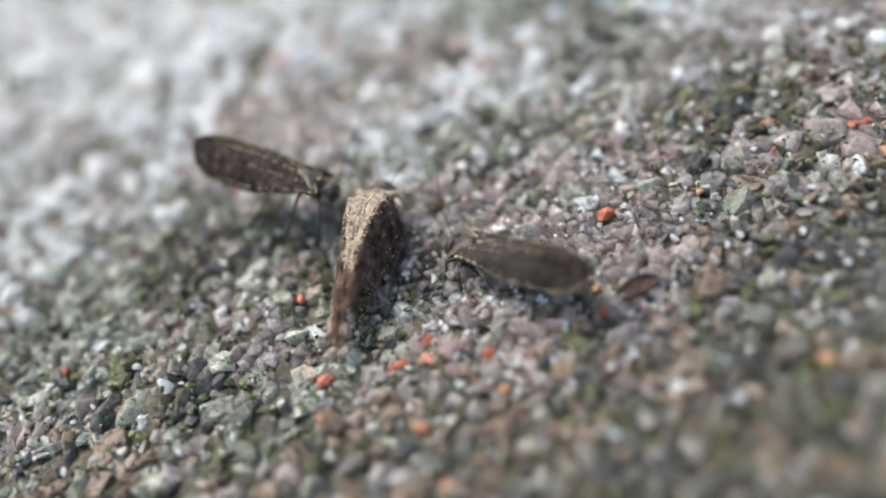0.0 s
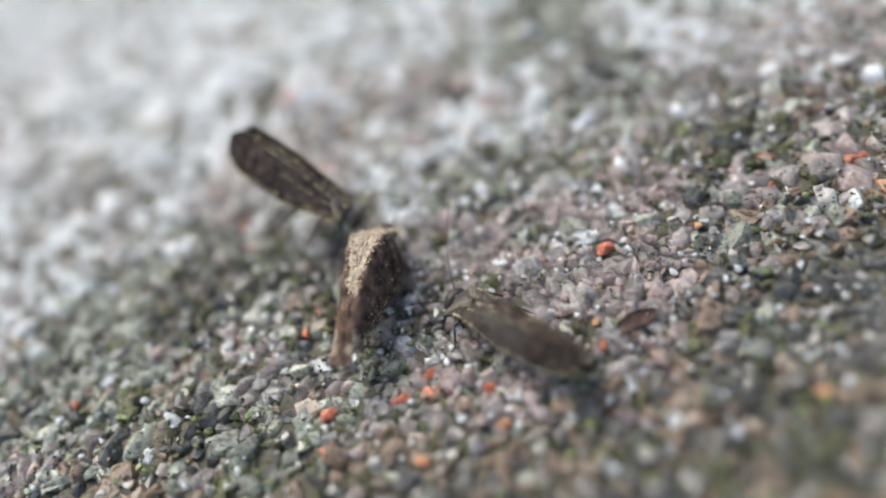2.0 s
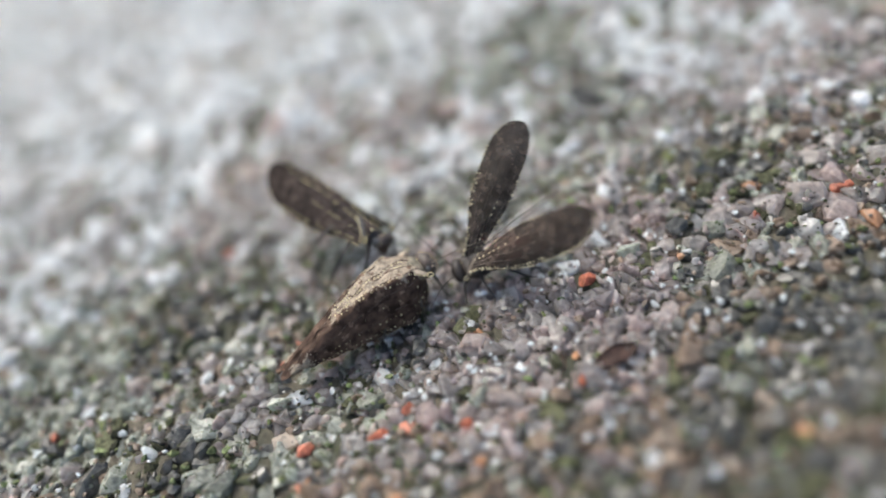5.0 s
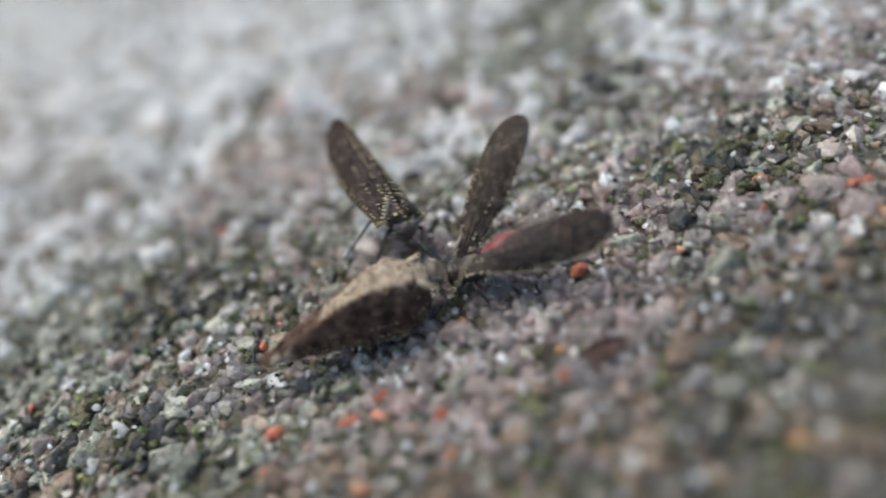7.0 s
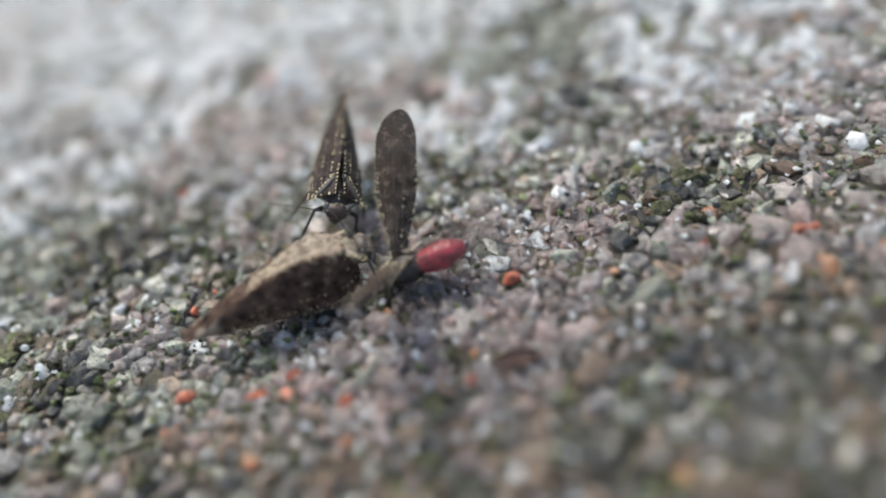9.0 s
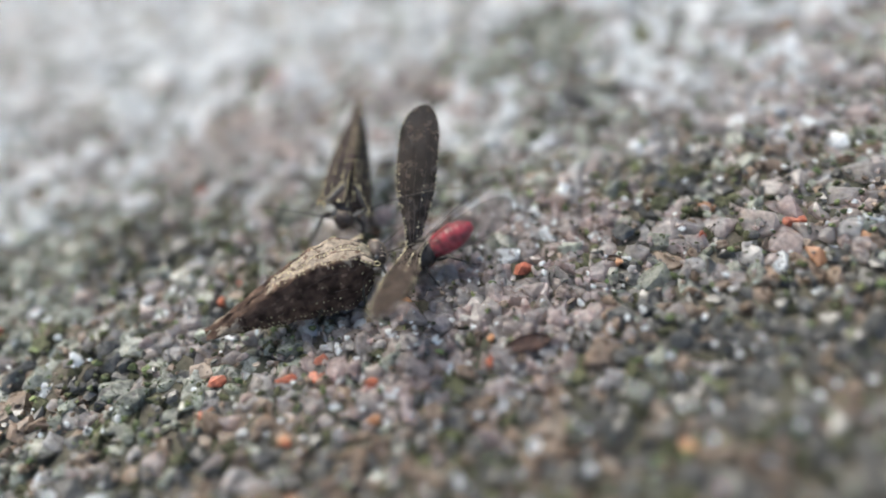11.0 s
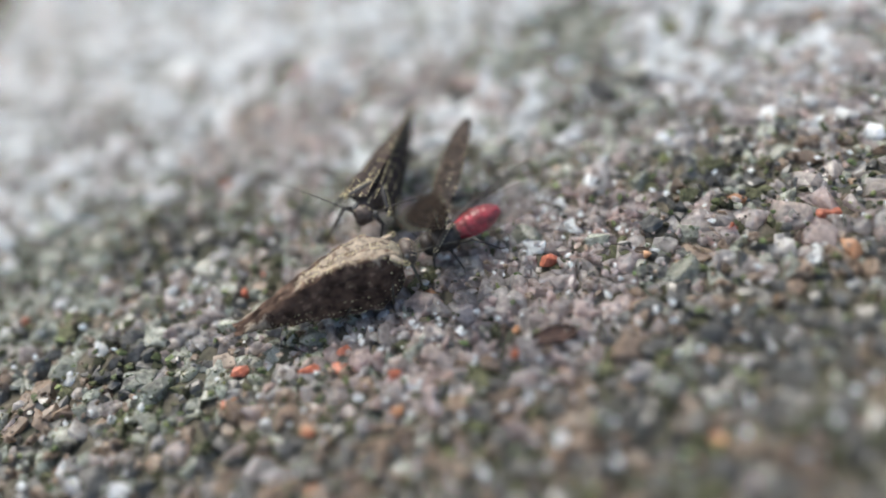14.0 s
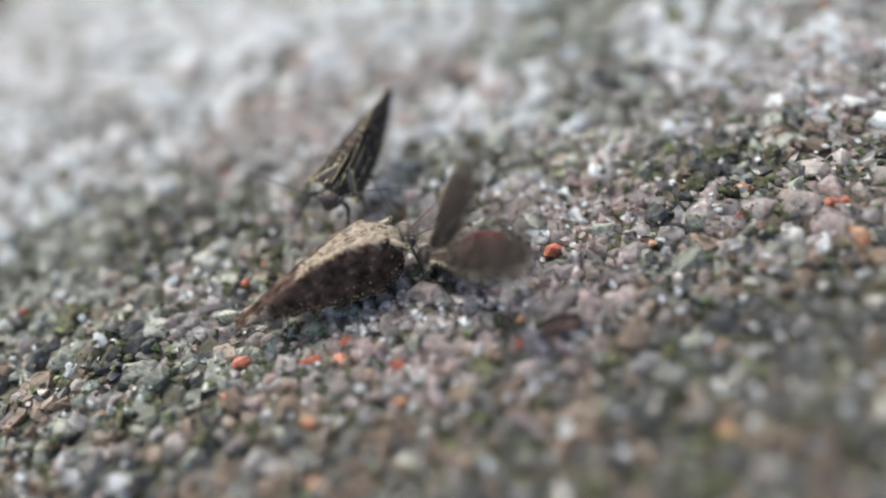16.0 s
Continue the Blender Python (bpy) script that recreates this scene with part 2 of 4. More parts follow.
# Grains that stand out: (x, y, size)
RED_GRAINS = [(-4.72, 1.01, 0.73), (-2.21, 0.61, 0.6), (0.74, -0.05, 0.67), (5.99, 3.78, 0.76), (-1.11, 1.18, 0.48), (-4.85, -0.27, 0.56), (-1.94, -1.93, 0.46), (4.53, 0.08, 0.49), (15.15, 4.03, 0.74), (12.28, 4.02, 0.46), (-7.17, 11.48, 0.69), (-14.09, 5.04, 0.48), (15.47, 4.11, 0.71), (-5.06, 4.47, 0.51), (-4.49, 5.38, 0.37)]
ORANGE_GRAINS = [(2.44, -0.36, 0.5), (0.76, -1.37, 0.64), (4.62, 0.94, 0.5), (9.3, 3.51, 0.38), (5.93, -0.83, 0.47), (-1.93, -1.8, 0.49), (-4.77, -0.17, 0.51), (9.59, -3.69, 0.56)]
WHITE_GRAINS = [(-6.38, 2.43, 0.61), (-6.05, 3.39, 0.49), (-5.32, 5.6, 0.67), (4.23, 5.13, 0.71), (7.77, -1.24, 0.67), (8.64, -1.33, 0.74), (12.06, 8.97, 1.16), (12.59, 10.15, 0.83), (4.51, -0.81, 0.73), (-11.95, 17.91, 1.44), (-13.52, 17.96, 1.61), (-6.96, -1.41, 1.01), (-9.87, -0.54, 0.9), (3.44, 9.95, 0.88), (2.64, 11.45, 0.82), (11.01, -1.31, 0.61), (6.41, 0.16, 0.83), (3.93, 1.91, 0.65), (-9.04, -2.92, 0.88), (-2.87, -3.18, 0.82), (8.19, -1.06, 1.0), (-2.06, -0.03, 0.49), (-0.05, 1.49, 0.58), (0.99, 1.4, 0.58), (12.79, -0.56, 0.73), (5.03, -3.84, 0.66), (-12.62, 0.86, 0.62)]


def grain_shapes(count, points):
    """Unit grains, broken along flat faces: vertices and triangles."""
    made = []
    for k in range(count):
        bm = bmesh.new()
        stretch = Vector((random.uniform(0.85, 1.4), random.uniform(0.7, 1.15), random.uniform(0.6, 1.0)))
        cuts = [(Vector((random.gauss(0, 1), random.gauss(0, 1), random.gauss(0, 1))).normalized(), random.uniform(0.14, 0.32)) for _ in range(7)]
        for i in range(points):
            a, h = i * 2.39996 + random.uniform(-0.5, 0.5), 1 - 2 * (i + 0.5) / points
            r = math.sqrt(max(0, 1 - h * h))
            p = Vector((r * math.cos(a), r * math.sin(a), h)) * 0.5 * random.uniform(0.72, 1.15)
            for n, d in cuts:
                over = p.dot(n) - d
                if over > 0:
                    p = p - n * over
            bm.verts.new((p.x * stretch.x, p.y * stretch.y, p.z * stretch.z))
        hull = bmesh.ops.convex_hull(bm, input=bm.verts)
        bmesh.ops.delete(bm, geom=list({v for v in hull["geom_interior"] + hull["geom_unused"] if isinstance(v, bmesh.types.BMVert)}), context="VERTS")
        bmesh.ops.triangulate(bm, faces=bm.faces)
        bm.verts.index_update()
        made.append((np.array([v.co for v in bm.verts]), np.array([[v.index for v in f.verts] for f in bm.faces])))
        bm.free()
    return made


def spread(spots, x, y):
    return max([math.exp(-((x - a) ** 2 + (y - b) ** 2) / (r * r)) for a, b, r in spots])


def packed(x, y):
    """1 where pale grains lie close, as round the insects; 0 where dark crust shows between them."""
    a = min(1.0, max(0.0, (x + 4.0 - 0.25 * y) / 3.0)) * min(1.0, max(0.0, (13.0 - x) / 5.0)) * min(1.0, max(0.0, (y + 3.5) / 3.0)) * min(1.0, max(0.0, (8.5 - y) / 4.0))
    b = min(1.0, max(0.0, (y - 11.0 + 0.25 * x) / 6.0))
    return min(1.0, max(a, b) + 0.5 * spread(PALE, x, y))


def grain_kind(x, y, rng):
    wob = Vector((x * 0.5, y * 0.5, 1.3))
    x2, y2 = x + 0.9 * noise.noise(wob), y + 0.9 * noise.noise(wob + Vector((9, 9, 9)))
    w = {"white": 0.10, "pale": 0.12, "clear": 0.40, "pink": 0.16, "green": 0.10, "tan": 0.04, "dark": 0.03, "moss": 0.03, "lichen": 0.004, "orange": 0.003, "red": 0.002}
    d, g, p, m = (spread(s, x2, y2) for s in (DARK, GREEN, PALE, WARM))
    w["dark"] += 1.3 * d
    w["moss"] += 0.8 * d + 0.35 * g
    w["green"] += 0.3 * d + 0.9 * g
    w["lichen"] += 0.10 * g
    w["white"] += 0.5 * p
    w["pink"] += 0.8 * p
    w["tan"] += 0.7 * m
    w["orange"] += 0.03 * m
    w["red"] += 0.008 * m
    clump = noise.noise(Vector((x * 0.55, y * 0.55, 21.0))) + 0.6 * noise.noise(Vector((x * 1.2, y * 1.2, 33.0)))
    w["white"] += 0.9 * max(0.0, clump - 0.15)
    w["dark"] += 0.55 * max(0.0, -clump - 0.2)
    w["moss"] += 0.7 * max(0.0, -clump - 0.2)
    right = min(1.0, max(0.0, (x2 + 3.0) / 5.0)) * min(1.0, max(0.0, (9.0 - y2) / 5.0))
    w["pink"] += 0.35 * right
    w["green"] += 0.18 * (1 - right)
    # Towards the back, grains whiten: paler sand, plus haze and backlit sheen as colour.
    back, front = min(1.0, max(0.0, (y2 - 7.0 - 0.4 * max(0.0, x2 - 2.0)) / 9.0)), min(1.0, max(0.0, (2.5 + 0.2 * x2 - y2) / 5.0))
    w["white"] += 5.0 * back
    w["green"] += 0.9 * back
    w["dark"] += 0.25 * back * max(0.0, -clump)
    corner = min(1.0, max(0.0, (x2 - 6.0) / 6.0)) * min(1.0, max(0.0, (2.5 - y2) / 5.0))
    near_in = min(1.0, max(0.0, (x2 + 2.5) / 3.0)) * min(1.0, max(0.0, (14.0 - x2) / 3.0)) * min(1.0, max(0.0, (y2 + 3.0) / 3.0)) * min(1.0, max(0.0, (8.0 - y2) / 3.0))
    w["pale"] += 0.12 * near_in
    w["clear"] += 0.8 * near_in
    w["pink"] += 0.5 * near_in
    # Darker mix in front: brown sand, plus the duller light there put into colour.
    front = min(3.6, 0.8 * front * (1 - 0.5 * near_in) + 3.2 * corner + 0.35 * min(1.0, max(0.0, (x2 - 8.5) / 3.0)) * min(1.0, max(0.0, (8.0 - y2) / 4.0)))
    w["tan"] += 0.35 * front
    w["white"] += 0.12 * front
    w["pink"] += 0.15 * front
    w["dark"] += 1.35 * front + 2.6 * corner
    w["moss"] += 0.4 * front
    for name in ("clear", "pink", "pale", "white"):
        w[name] *= 1 - 0.75 * corner
    fore = min(1.0, max(0.0, (0.5 + 0.15 * x2 - y2) / 4.0))
    w["tan"] += 0.9 * fore
    w["dark"] += 0.8 * fore
    w["moss"] += 0.3 * fore
    crust, bleached = max(spread(CRUST_NEAR, x2, y2), spread(CRUST_FAR, x2, y2)), spread(BLEACHED, x2, y2)
    w["moss"] += 2.6 * crust
    w["dark"] += 2.2 * crust
    w["tan"] += 0.5 * crust
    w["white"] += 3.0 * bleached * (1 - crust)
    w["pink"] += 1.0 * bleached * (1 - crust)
    rose, gloom, algae, bright, rust = (spread(p, x2, y2) for p in (ROSE_PATCH, DARK_PATCH, GREEN_PATCH, WHITE_PATCH, BROWN_PATCH))
    total = sum(w.values())
    for name, gain in (("pale", 1.6 * rose + 2.5 * bright), ("pink", 1.8 * rose), ("dark", 1.9 * gloom + 0.7 * rust), ("moss", 1.3 * gloom + 0.3 * algae), ("green", 0.8 * gloom + 2.2 * algae), ("lichen", 0.25 * algae), ("tan", 1.8 * rust)):
        w[name] = w.get(name, 0.0) + gain * total
    ease = 0.5 + 0.95 * noise.noise(Vector((x * 0.8, y * 0.8, 51.0)))
    pick = min(0.999, max(0.0, 0.40 * rng.random() + 0.60 * ease if rng.random() < 0.8 else rng.random())) * sum(w.values())
    for name, v in w.items():
        pick -= v
        if pick <= 0:
            return name
    return "clear"


def inside(x, y):
    """The stretch of sand that the walk looks over."""
    return y > -9.5 - 0.12 * x - 0.0 and x > -19.5 - 0.21 * (y + 4) and x < 16 + 0.45 * (y + 9) and y < 54 - 0.62 * (x + 29) + 6


def sand():
    rng = random.Random(5)
    fine, rough = grain_shapes(90, 20), grain_shapes(24, 12)
    grains = []
    for spots, kind in ((RED_GRAINS, "red"), (ORANGE_GRAINS, "orange"), (WHITE_GRAINS, "pale")):
        for x, y, s in spots:
            grains.append((x, y, rise(x, y) + 0.22 - 0.36 * s, s * 1.08, kind))
    taken = [(g[0], g[1], g[3] * 0.5) for g in grains]
    for layer, (lift, gap) in enumerate(((-0.16, 0.56), (0.0, 0.46), (0.05, 0.32))):
        y = -12.0
        while y < 62:
            far = 1.0 if y < 15 else 1.6
            x = -42.0
            while x < 42:
                gx, gy = x + rng.uniform(-0.5, 0.5) * gap * far, y + rng.uniform(-0.5, 0.5) * gap * far
                x += gap * far
                if not inside(gx, gy):
                    continue
                if layer and any((gx - a) ** 2 + (gy - b) ** 2 < r * r for a, b, r in taken):
                    continue
                if layer == 2 and y > 13:
                    continue
                s = min(1.8, max(0.6, rng.lognormvariate(0.12, 0.27))) * (1.35 if far > 1 else 1.0)
                if layer == 2:
                    s = rng.uniform(0.14, 0.42)
                elif rng.random() < 0.02:
                    s *= 1.35
                dense = packed(gx, gy)
                if layer == 1 and rng.random() > 0.70 + 0.30 * dense:
                    continue
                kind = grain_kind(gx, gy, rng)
                if layer == 0 and rng.random() > 0.30 + 0.65 * dense + 0.6 * spread(BLEACHED, gx, gy):
                    kind = rng.choice(("moss", "moss", "dark", "green", "tan"))
                    s *= 0.8
                if layer == 2 and noise.noise(Vector((gx * 0.9, gy * 0.9, 71.0))) + rng.uniform(-0.35, 0.35) < -0.02 - 0.2 * dense:
                    continue
                if layer == 2 and rng.random() < 0.62 - 0.4 * dense:
                    kind = rng.choice(("moss", "moss", "tan", "dark", "lichen", "lichen"))
                # Some small crumbs are plain white, standing in for glints on the quartz.
                elif layer == 2 and rng.random() < 0.3:
                    kind = rng.choice(("white", "white", "white", "white", "pale"))
                if kind in ("moss", "dark"):
                    s *= 0.8
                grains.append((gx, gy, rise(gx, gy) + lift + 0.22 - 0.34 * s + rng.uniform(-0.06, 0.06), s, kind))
            y += gap * far
    kinds = list(GRAIN_LOOKS)
    single, joined = [], []
    for g in grains:
        close = -3.2 < g[0] < 7.2 and -3.4 < g[1] < 2.6 and g[2] > rise(g[0], g[1]) - 0.12
        (single if close and len(single) < 300 else joined).append(g)
    verts, faces, slots, base = [], [], [], 0
    for x, y, z, s, kind in joined:
        v, f = rng.choice(fine if y < 13 and s > 0.24 else rough)
        turn = np.array(Euler((rng.uniform(-0.35, 0.35), rng.uniform(-0.35, 0.35), rng.uniform(0, 6.3))).to_matrix())
        verts.append((v @ turn.T * s + (x, y, z)) * U)
        faces.append(f + base)
        slots.append(np.full(len(f), kinds.index(kind)))
        base += len(v)
    V, F, S = np.concatenate(verts), np.concatenate(faces), np.concatenate(slots)
    me = bpy.data.meshes.new("sand_grains")
    me.vertices.add(len(V)), me.loops.add(F.size), me.polygons.add(len(F))
    me.vertices.foreach_set("co", V.ravel())
    me.loops.foreach_set("vertex_index", F.ravel())
    me.polygons.foreach_set("loop_start", np.arange(0, F.size, 3))
    for k in kinds:
        me.materials.append(GRAIN_LOOKS[k])
    me.polygons.foreach_set("material_index", S)
    me.polygons.foreach_set("use_smooth", np.full(len(F), False))
    me.update(calc_edges=True)
    ob = new("sand_grains", me)
    ob.parent = ground
    tagged(ob, kind="stuff")
    shared = {}
    for x, y, z, s, kind in single:
        i = rng.randrange(len(fine))
        if (i, kind) not in shared:
            v, f = fine[i]
            m = bpy.data.meshes.new("grain")
            m.from_pydata((v * U).tolist(), [], f.tolist())
            m.polygons.foreach_set("use_smooth", [False] * len(f))
            m.materials.append(GRAIN_LOOKS[kind])
            shared[i, kind] = m
        ob = new("grain", shared[i, kind])
        ob.parent = ground
        ob.matrix_basis = Matrix.LocRotScale(mm((x, y, z)), Euler((rng.uniform(-0.35, 0.35), rng.uniform(-0.35, 0.35), rng.uniform(0, 6.3))), (s, s, s))


# ---- insects ----


def part(name, bm, material, parent, label=""):
    """Links a bmesh, laid out in mm, as one mesh under a thing or part."""
    me = bpy.data.meshes.new(name)
    bmesh.ops.scale(bm, vec=(U, U, U), verts=bm.verts)
    for f in bm.faces:
        f.smooth = True
    bm.to_mesh(me)
    bm.free()
    for m in material if isinstance(material, (list, tuple)) else [material]:
        me.materials.append(m)
    ob = new(name, me)
    ob.parent = parent
    if label:
        tagged(ob, label)
    return ob


def tube(bm, points, radii, sides=6):
    """A tapered tube through points."""
    rings = []
    pts = [Vector(p) for p in points]
    for i, p in enumerate(pts):
        d = (pts[min(i + 1, len(pts) - 1)] - pts[max(i - 1, 0)]).normalized()
        a = d.orthogonal().normalized()
        b = d.cross(a)
        rad = radii[i] if isinstance(radii, (list, tuple)) else radii
        rings.append([bm.verts.new(p + (a * math.cos(q) + b * math.sin(q)) * rad) for q in [6.28319 * k / sides for k in range(sides)]])
    for r0, r1 in zip(rings, rings[1:]):
        for k in range(sides):
            bm.faces.new((r0[k], r0[(k + 1) % sides], r1[(k + 1) % sides], r1[k]))
    bm.faces.new(list(reversed(rings[0])))
    bm.faces.new(rings[-1])


def blob(bm, centre, size, seg=16, rings=10, turn=None):
    r = bmesh.ops.create_uvsphere(bm, u_segments=seg, v_segments=rings, radius=1.0)
    m = Matrix.Translation(centre) @ (turn or Matrix()) @ Matrix.Diagonal((*size, 1))
    bmesh.ops.transform(bm, matrix=m, verts=r["verts"])
    return r["verts"]


def bead(bm, p, r):
    q = bmesh.ops.create_icosphere(bm, subdivisions=1, radius=r)
    bmesh.ops.translate(bm, vec=p, verts=q["verts"])


def wing_edge(u, width, taper, base):
    """Where the wing's leading and trailing edges run, across from its axis, at u of its length."""
    if taper > 0.5:
        # the broad-shouldered wing whose inner edge slants down to a point
        inner = -0.26 * width * min(1.0, 0.45 + u / 0.25) + 0.66 * width * max(0.0, (u - 0.30) / 0.70) ** 1.25
        outer = (0.60 - 0.14 * u * u) * width * (0.55 + 0.45 * math.sqrt(min(1.0, u / 0.16)))
        if u > 0.93:
            mid, k = 0.5 * (inner + outer), math.sqrt(max(0.0, 1 - ((u - 0.93) / 0.07) ** 2))
            inner, outer = mid + (inner - mid) * k, mid + (outer - mid) * k
        return outer, inner
    k = min(1.0, u / 0.5)
    w = (base + (1 - base) * (k * k * (3 - 2 * k))) * (1 - taper * max(0.0, u - 0.35) / 0.65)
    if u > 0.74:
        w *= math.sqrt(max(0.0, 1 - ((u - 0.74) / 0.26) ** 2))
    corner = math.sqrt(max(0.0, 1 - (max(0.0, 0.16 - u) / 0.16) ** 2)) if base > 0.5 else 1.0
    return 0.60 * width * w * (0.3 + 0.7 * corner), -0.40 * width * w * (1 - 0.6 * taper)


def wing_place(u, v, dims):
    """A place on the wing: bowed across, flared over the body at its root, flat towards the tip."""
    length, width, side, taper, base, spread_ = dims
    lead, trail = wing_edge(u, width, taper, base)
    if taper > 0.5:
        # a flat inner field over the back, then a rounded shoulder and a steep outer field
        k = 0.34
        flat, steep = min(1.0, v / k), max(0.0, (v - k) / (1 - k))
        round_ = 0.10 * width * math.sin(math.pi * min(1.0, v / (2 * k))) * (1 - u)
        crease = 0.05 * math.sin(u * 34) * (1 - flat) + 0.03 * math.sin(u * 51 + 5 * v)
        return Vector((u * length, trail + 0.16 * flat + (lead - trail - 0.16) * steep - 0.4 * round_ + crease, side * (0.86 * (1 - 0.9 * u) * (min(1.0, 0.35 + u / 0.22) * flat - 1) + 0.35 * round_ + 0.10 * math.sin(math.pi * steep) * width * 0.6)))
    y = trail + (lead - trail) * v
    bow = 0.13 * width * math.sin(math.pi * v) * math.sin(math.pi * min(1, 0.1 + u * 0.95))
    flare = spread_ * width * v * max(0.0, 1 - u) ** 0.8
    return Vector((u * length, y - 0.25 * flare, side * (bow + flare)))


def build_wing(parent, name, dims, looks, cream=0.0, seed=0, label=""):
    """A forewing: membrane with blotches, raised veins and rows of pale dots. Local x runs to the tip, y to the leading edge."""
    rng = random.Random(seed)
    nu, nv = 120, 34
    bm = bmesh.new()
    layers = []
    for s in (0.012, -0.012):
        layers.append([[bm.verts.new(wing_place(0.999 * i / nu, j / nv, dims) + Vector((0, 0, s + 0.012 * noise.noise(Vector((i * 0.23, j * 0.28, seed)))))) for j in range(nv + 1)] for i in range(nu + 1)])
    top, low = layers
    for i in range(nu):
        for j in range(nv):
            u, v = i / nu, j / nv
            wob = 0.20 * noise.noise(Vector((u * 16, v * 5, seed))) + 0.16 * noise.noise(Vector((u * 46, v * 16, seed + 4)))
            slot = 0
            lobes = 0.10 * abs(math.sin(u * 21 + 0.7 * seed)) - 0.03
            if cream and u < 0.60 + wob and v < cream * (1.12 - 1.25 * u) + lobes + 0.40 * wob:
                slot = 1 if noise.noise(Vector((u * 24, v * 9, seed + 50))) > -0.42 else 2
            elif cream and 0.80 + 0.3 * wob < u < 0.92 + 0.2 * wob and 0.35 < v + wob < 0.85:
                slot = 1
            elif noise.noise(Vector((u * 15, v * 6, seed + 20))) + 0.6 * noise.noise(Vector((u * 38, v * 15, seed + 30))) > (0.44 - 0.55 * max(0.0, 0.6 - v) * (u < 0.62) if cream else 0.22):
                slot = 2
            a = bm.faces.new((top[i][j], top[i + 1][j], top[i + 1][j + 1], top[i][j + 1]))
            b = bm.faces.new((low[i][j + 1], low[i + 1][j + 1], low[i + 1][j], low[i][j]))
            a.material_index = b.material_index = slot
    for i in range(nu):
        for j in (0, nv):
            bm.faces.new((top[i][j], low[i][j], low[i + 1][j], top[i + 1][j]))
    wing = part(name, bm, [looks["wing"], looks["cream"], looks["blotch"]], parent, label)
    for v0, v1, u1 in ((0.30, 0.26, 0.93), (0.46, 0.55, 0.95), (0.66, 0.80, 0.92), (0.12, 0.10, 0.80)):
        bm = bmesh.new()
        line = [wing_place(0.02 + (u1 - 0.02) * k / 18, v0 + (v1 - v0) * k / 18 + 0.02 * math.sin(k * 1.1), dims) for k in range(19)]
        tube(bm, line, [0.022 - 0.0007 * k for k in range(19)], 5)
        part("vein", bm, looks["vein"], wing)
    bm = bmesh.new()
    for v0, v1, u1, count in looks["dot_rows"]:
        for k in range(count):
            t = (k + rng.uniform(-0.3, 0.3)) / count
            if rng.random() < 0.2:
                continue
            bead(bm, wing_place(max(0.01, u1 * t), v0 + (v1 - v0) * t, dims) + Vector((0, 0, rng.uniform(-0.01, 0.01))), rng.uniform(0.03, 0.055) * looks["dot_size"])
    part("wing_dots", bm, looks["dots"], wing, "rows of pale yellow dots")
    return wing


def build_hindwing(parent, dims, look_):
    nu, nv = 24, 8
    bm = bmesh.new()
    layers = [[[bm.verts.new(wing_place(0.999 * i / nu, j / nv, dims) + Vector((0, 0, s))) for j in range(nv + 1)] for i in range(nu + 1)] for s in (0.006, -0.006)]
    top, low = layers
    for i in range(nu):
        for j in range(nv):
            bm.faces.new((top[i][j], top[i + 1][j], top[i + 1][j + 1], top[i][j + 1]))
            bm.faces.new((low[i][j + 1], low[i + 1][j + 1], low[i + 1][j], low[i][j]))
        for j in (0, nv):
            bm.faces.new((top[i][j], low[i][j], low[i + 1][j], top[i + 1][j]))
    return part("hindwing", bm, look_, parent, "clear smoky hindwing")


def wing_pose(hinge, along, lead):
    """The wing's pose in its insect's space: its tip lies along, its leading edge towards lead."""
    a = Vector(along).normalized()
    b = (Vector(lead) - a * a.dot(Vector(lead))).normalized()
    c = a.cross(b)
    return Matrix.Translation(mm(hinge)) @ Matrix((a, b, c)).transposed().to_4x4()


def folded(side, spread_=0.0, size=1.0, lift=0.0, roof=0.22, root_x=0.15, droop=0.02, up=0.0, toe=0.022, stand=0.20):
    """A wing laid back like one side of a roof."""
    along = (-1.0, side * (spread_ - toe), 0.6 * spread_ - droop + up)
    return wing_pose((root_x * size, side * (stand + 0.5 * max(0.0, roof - 0.22)) * size, 1.10 * size + lift), along, (0.0, side * roof, -math.sqrt(1 - roof * roof)))


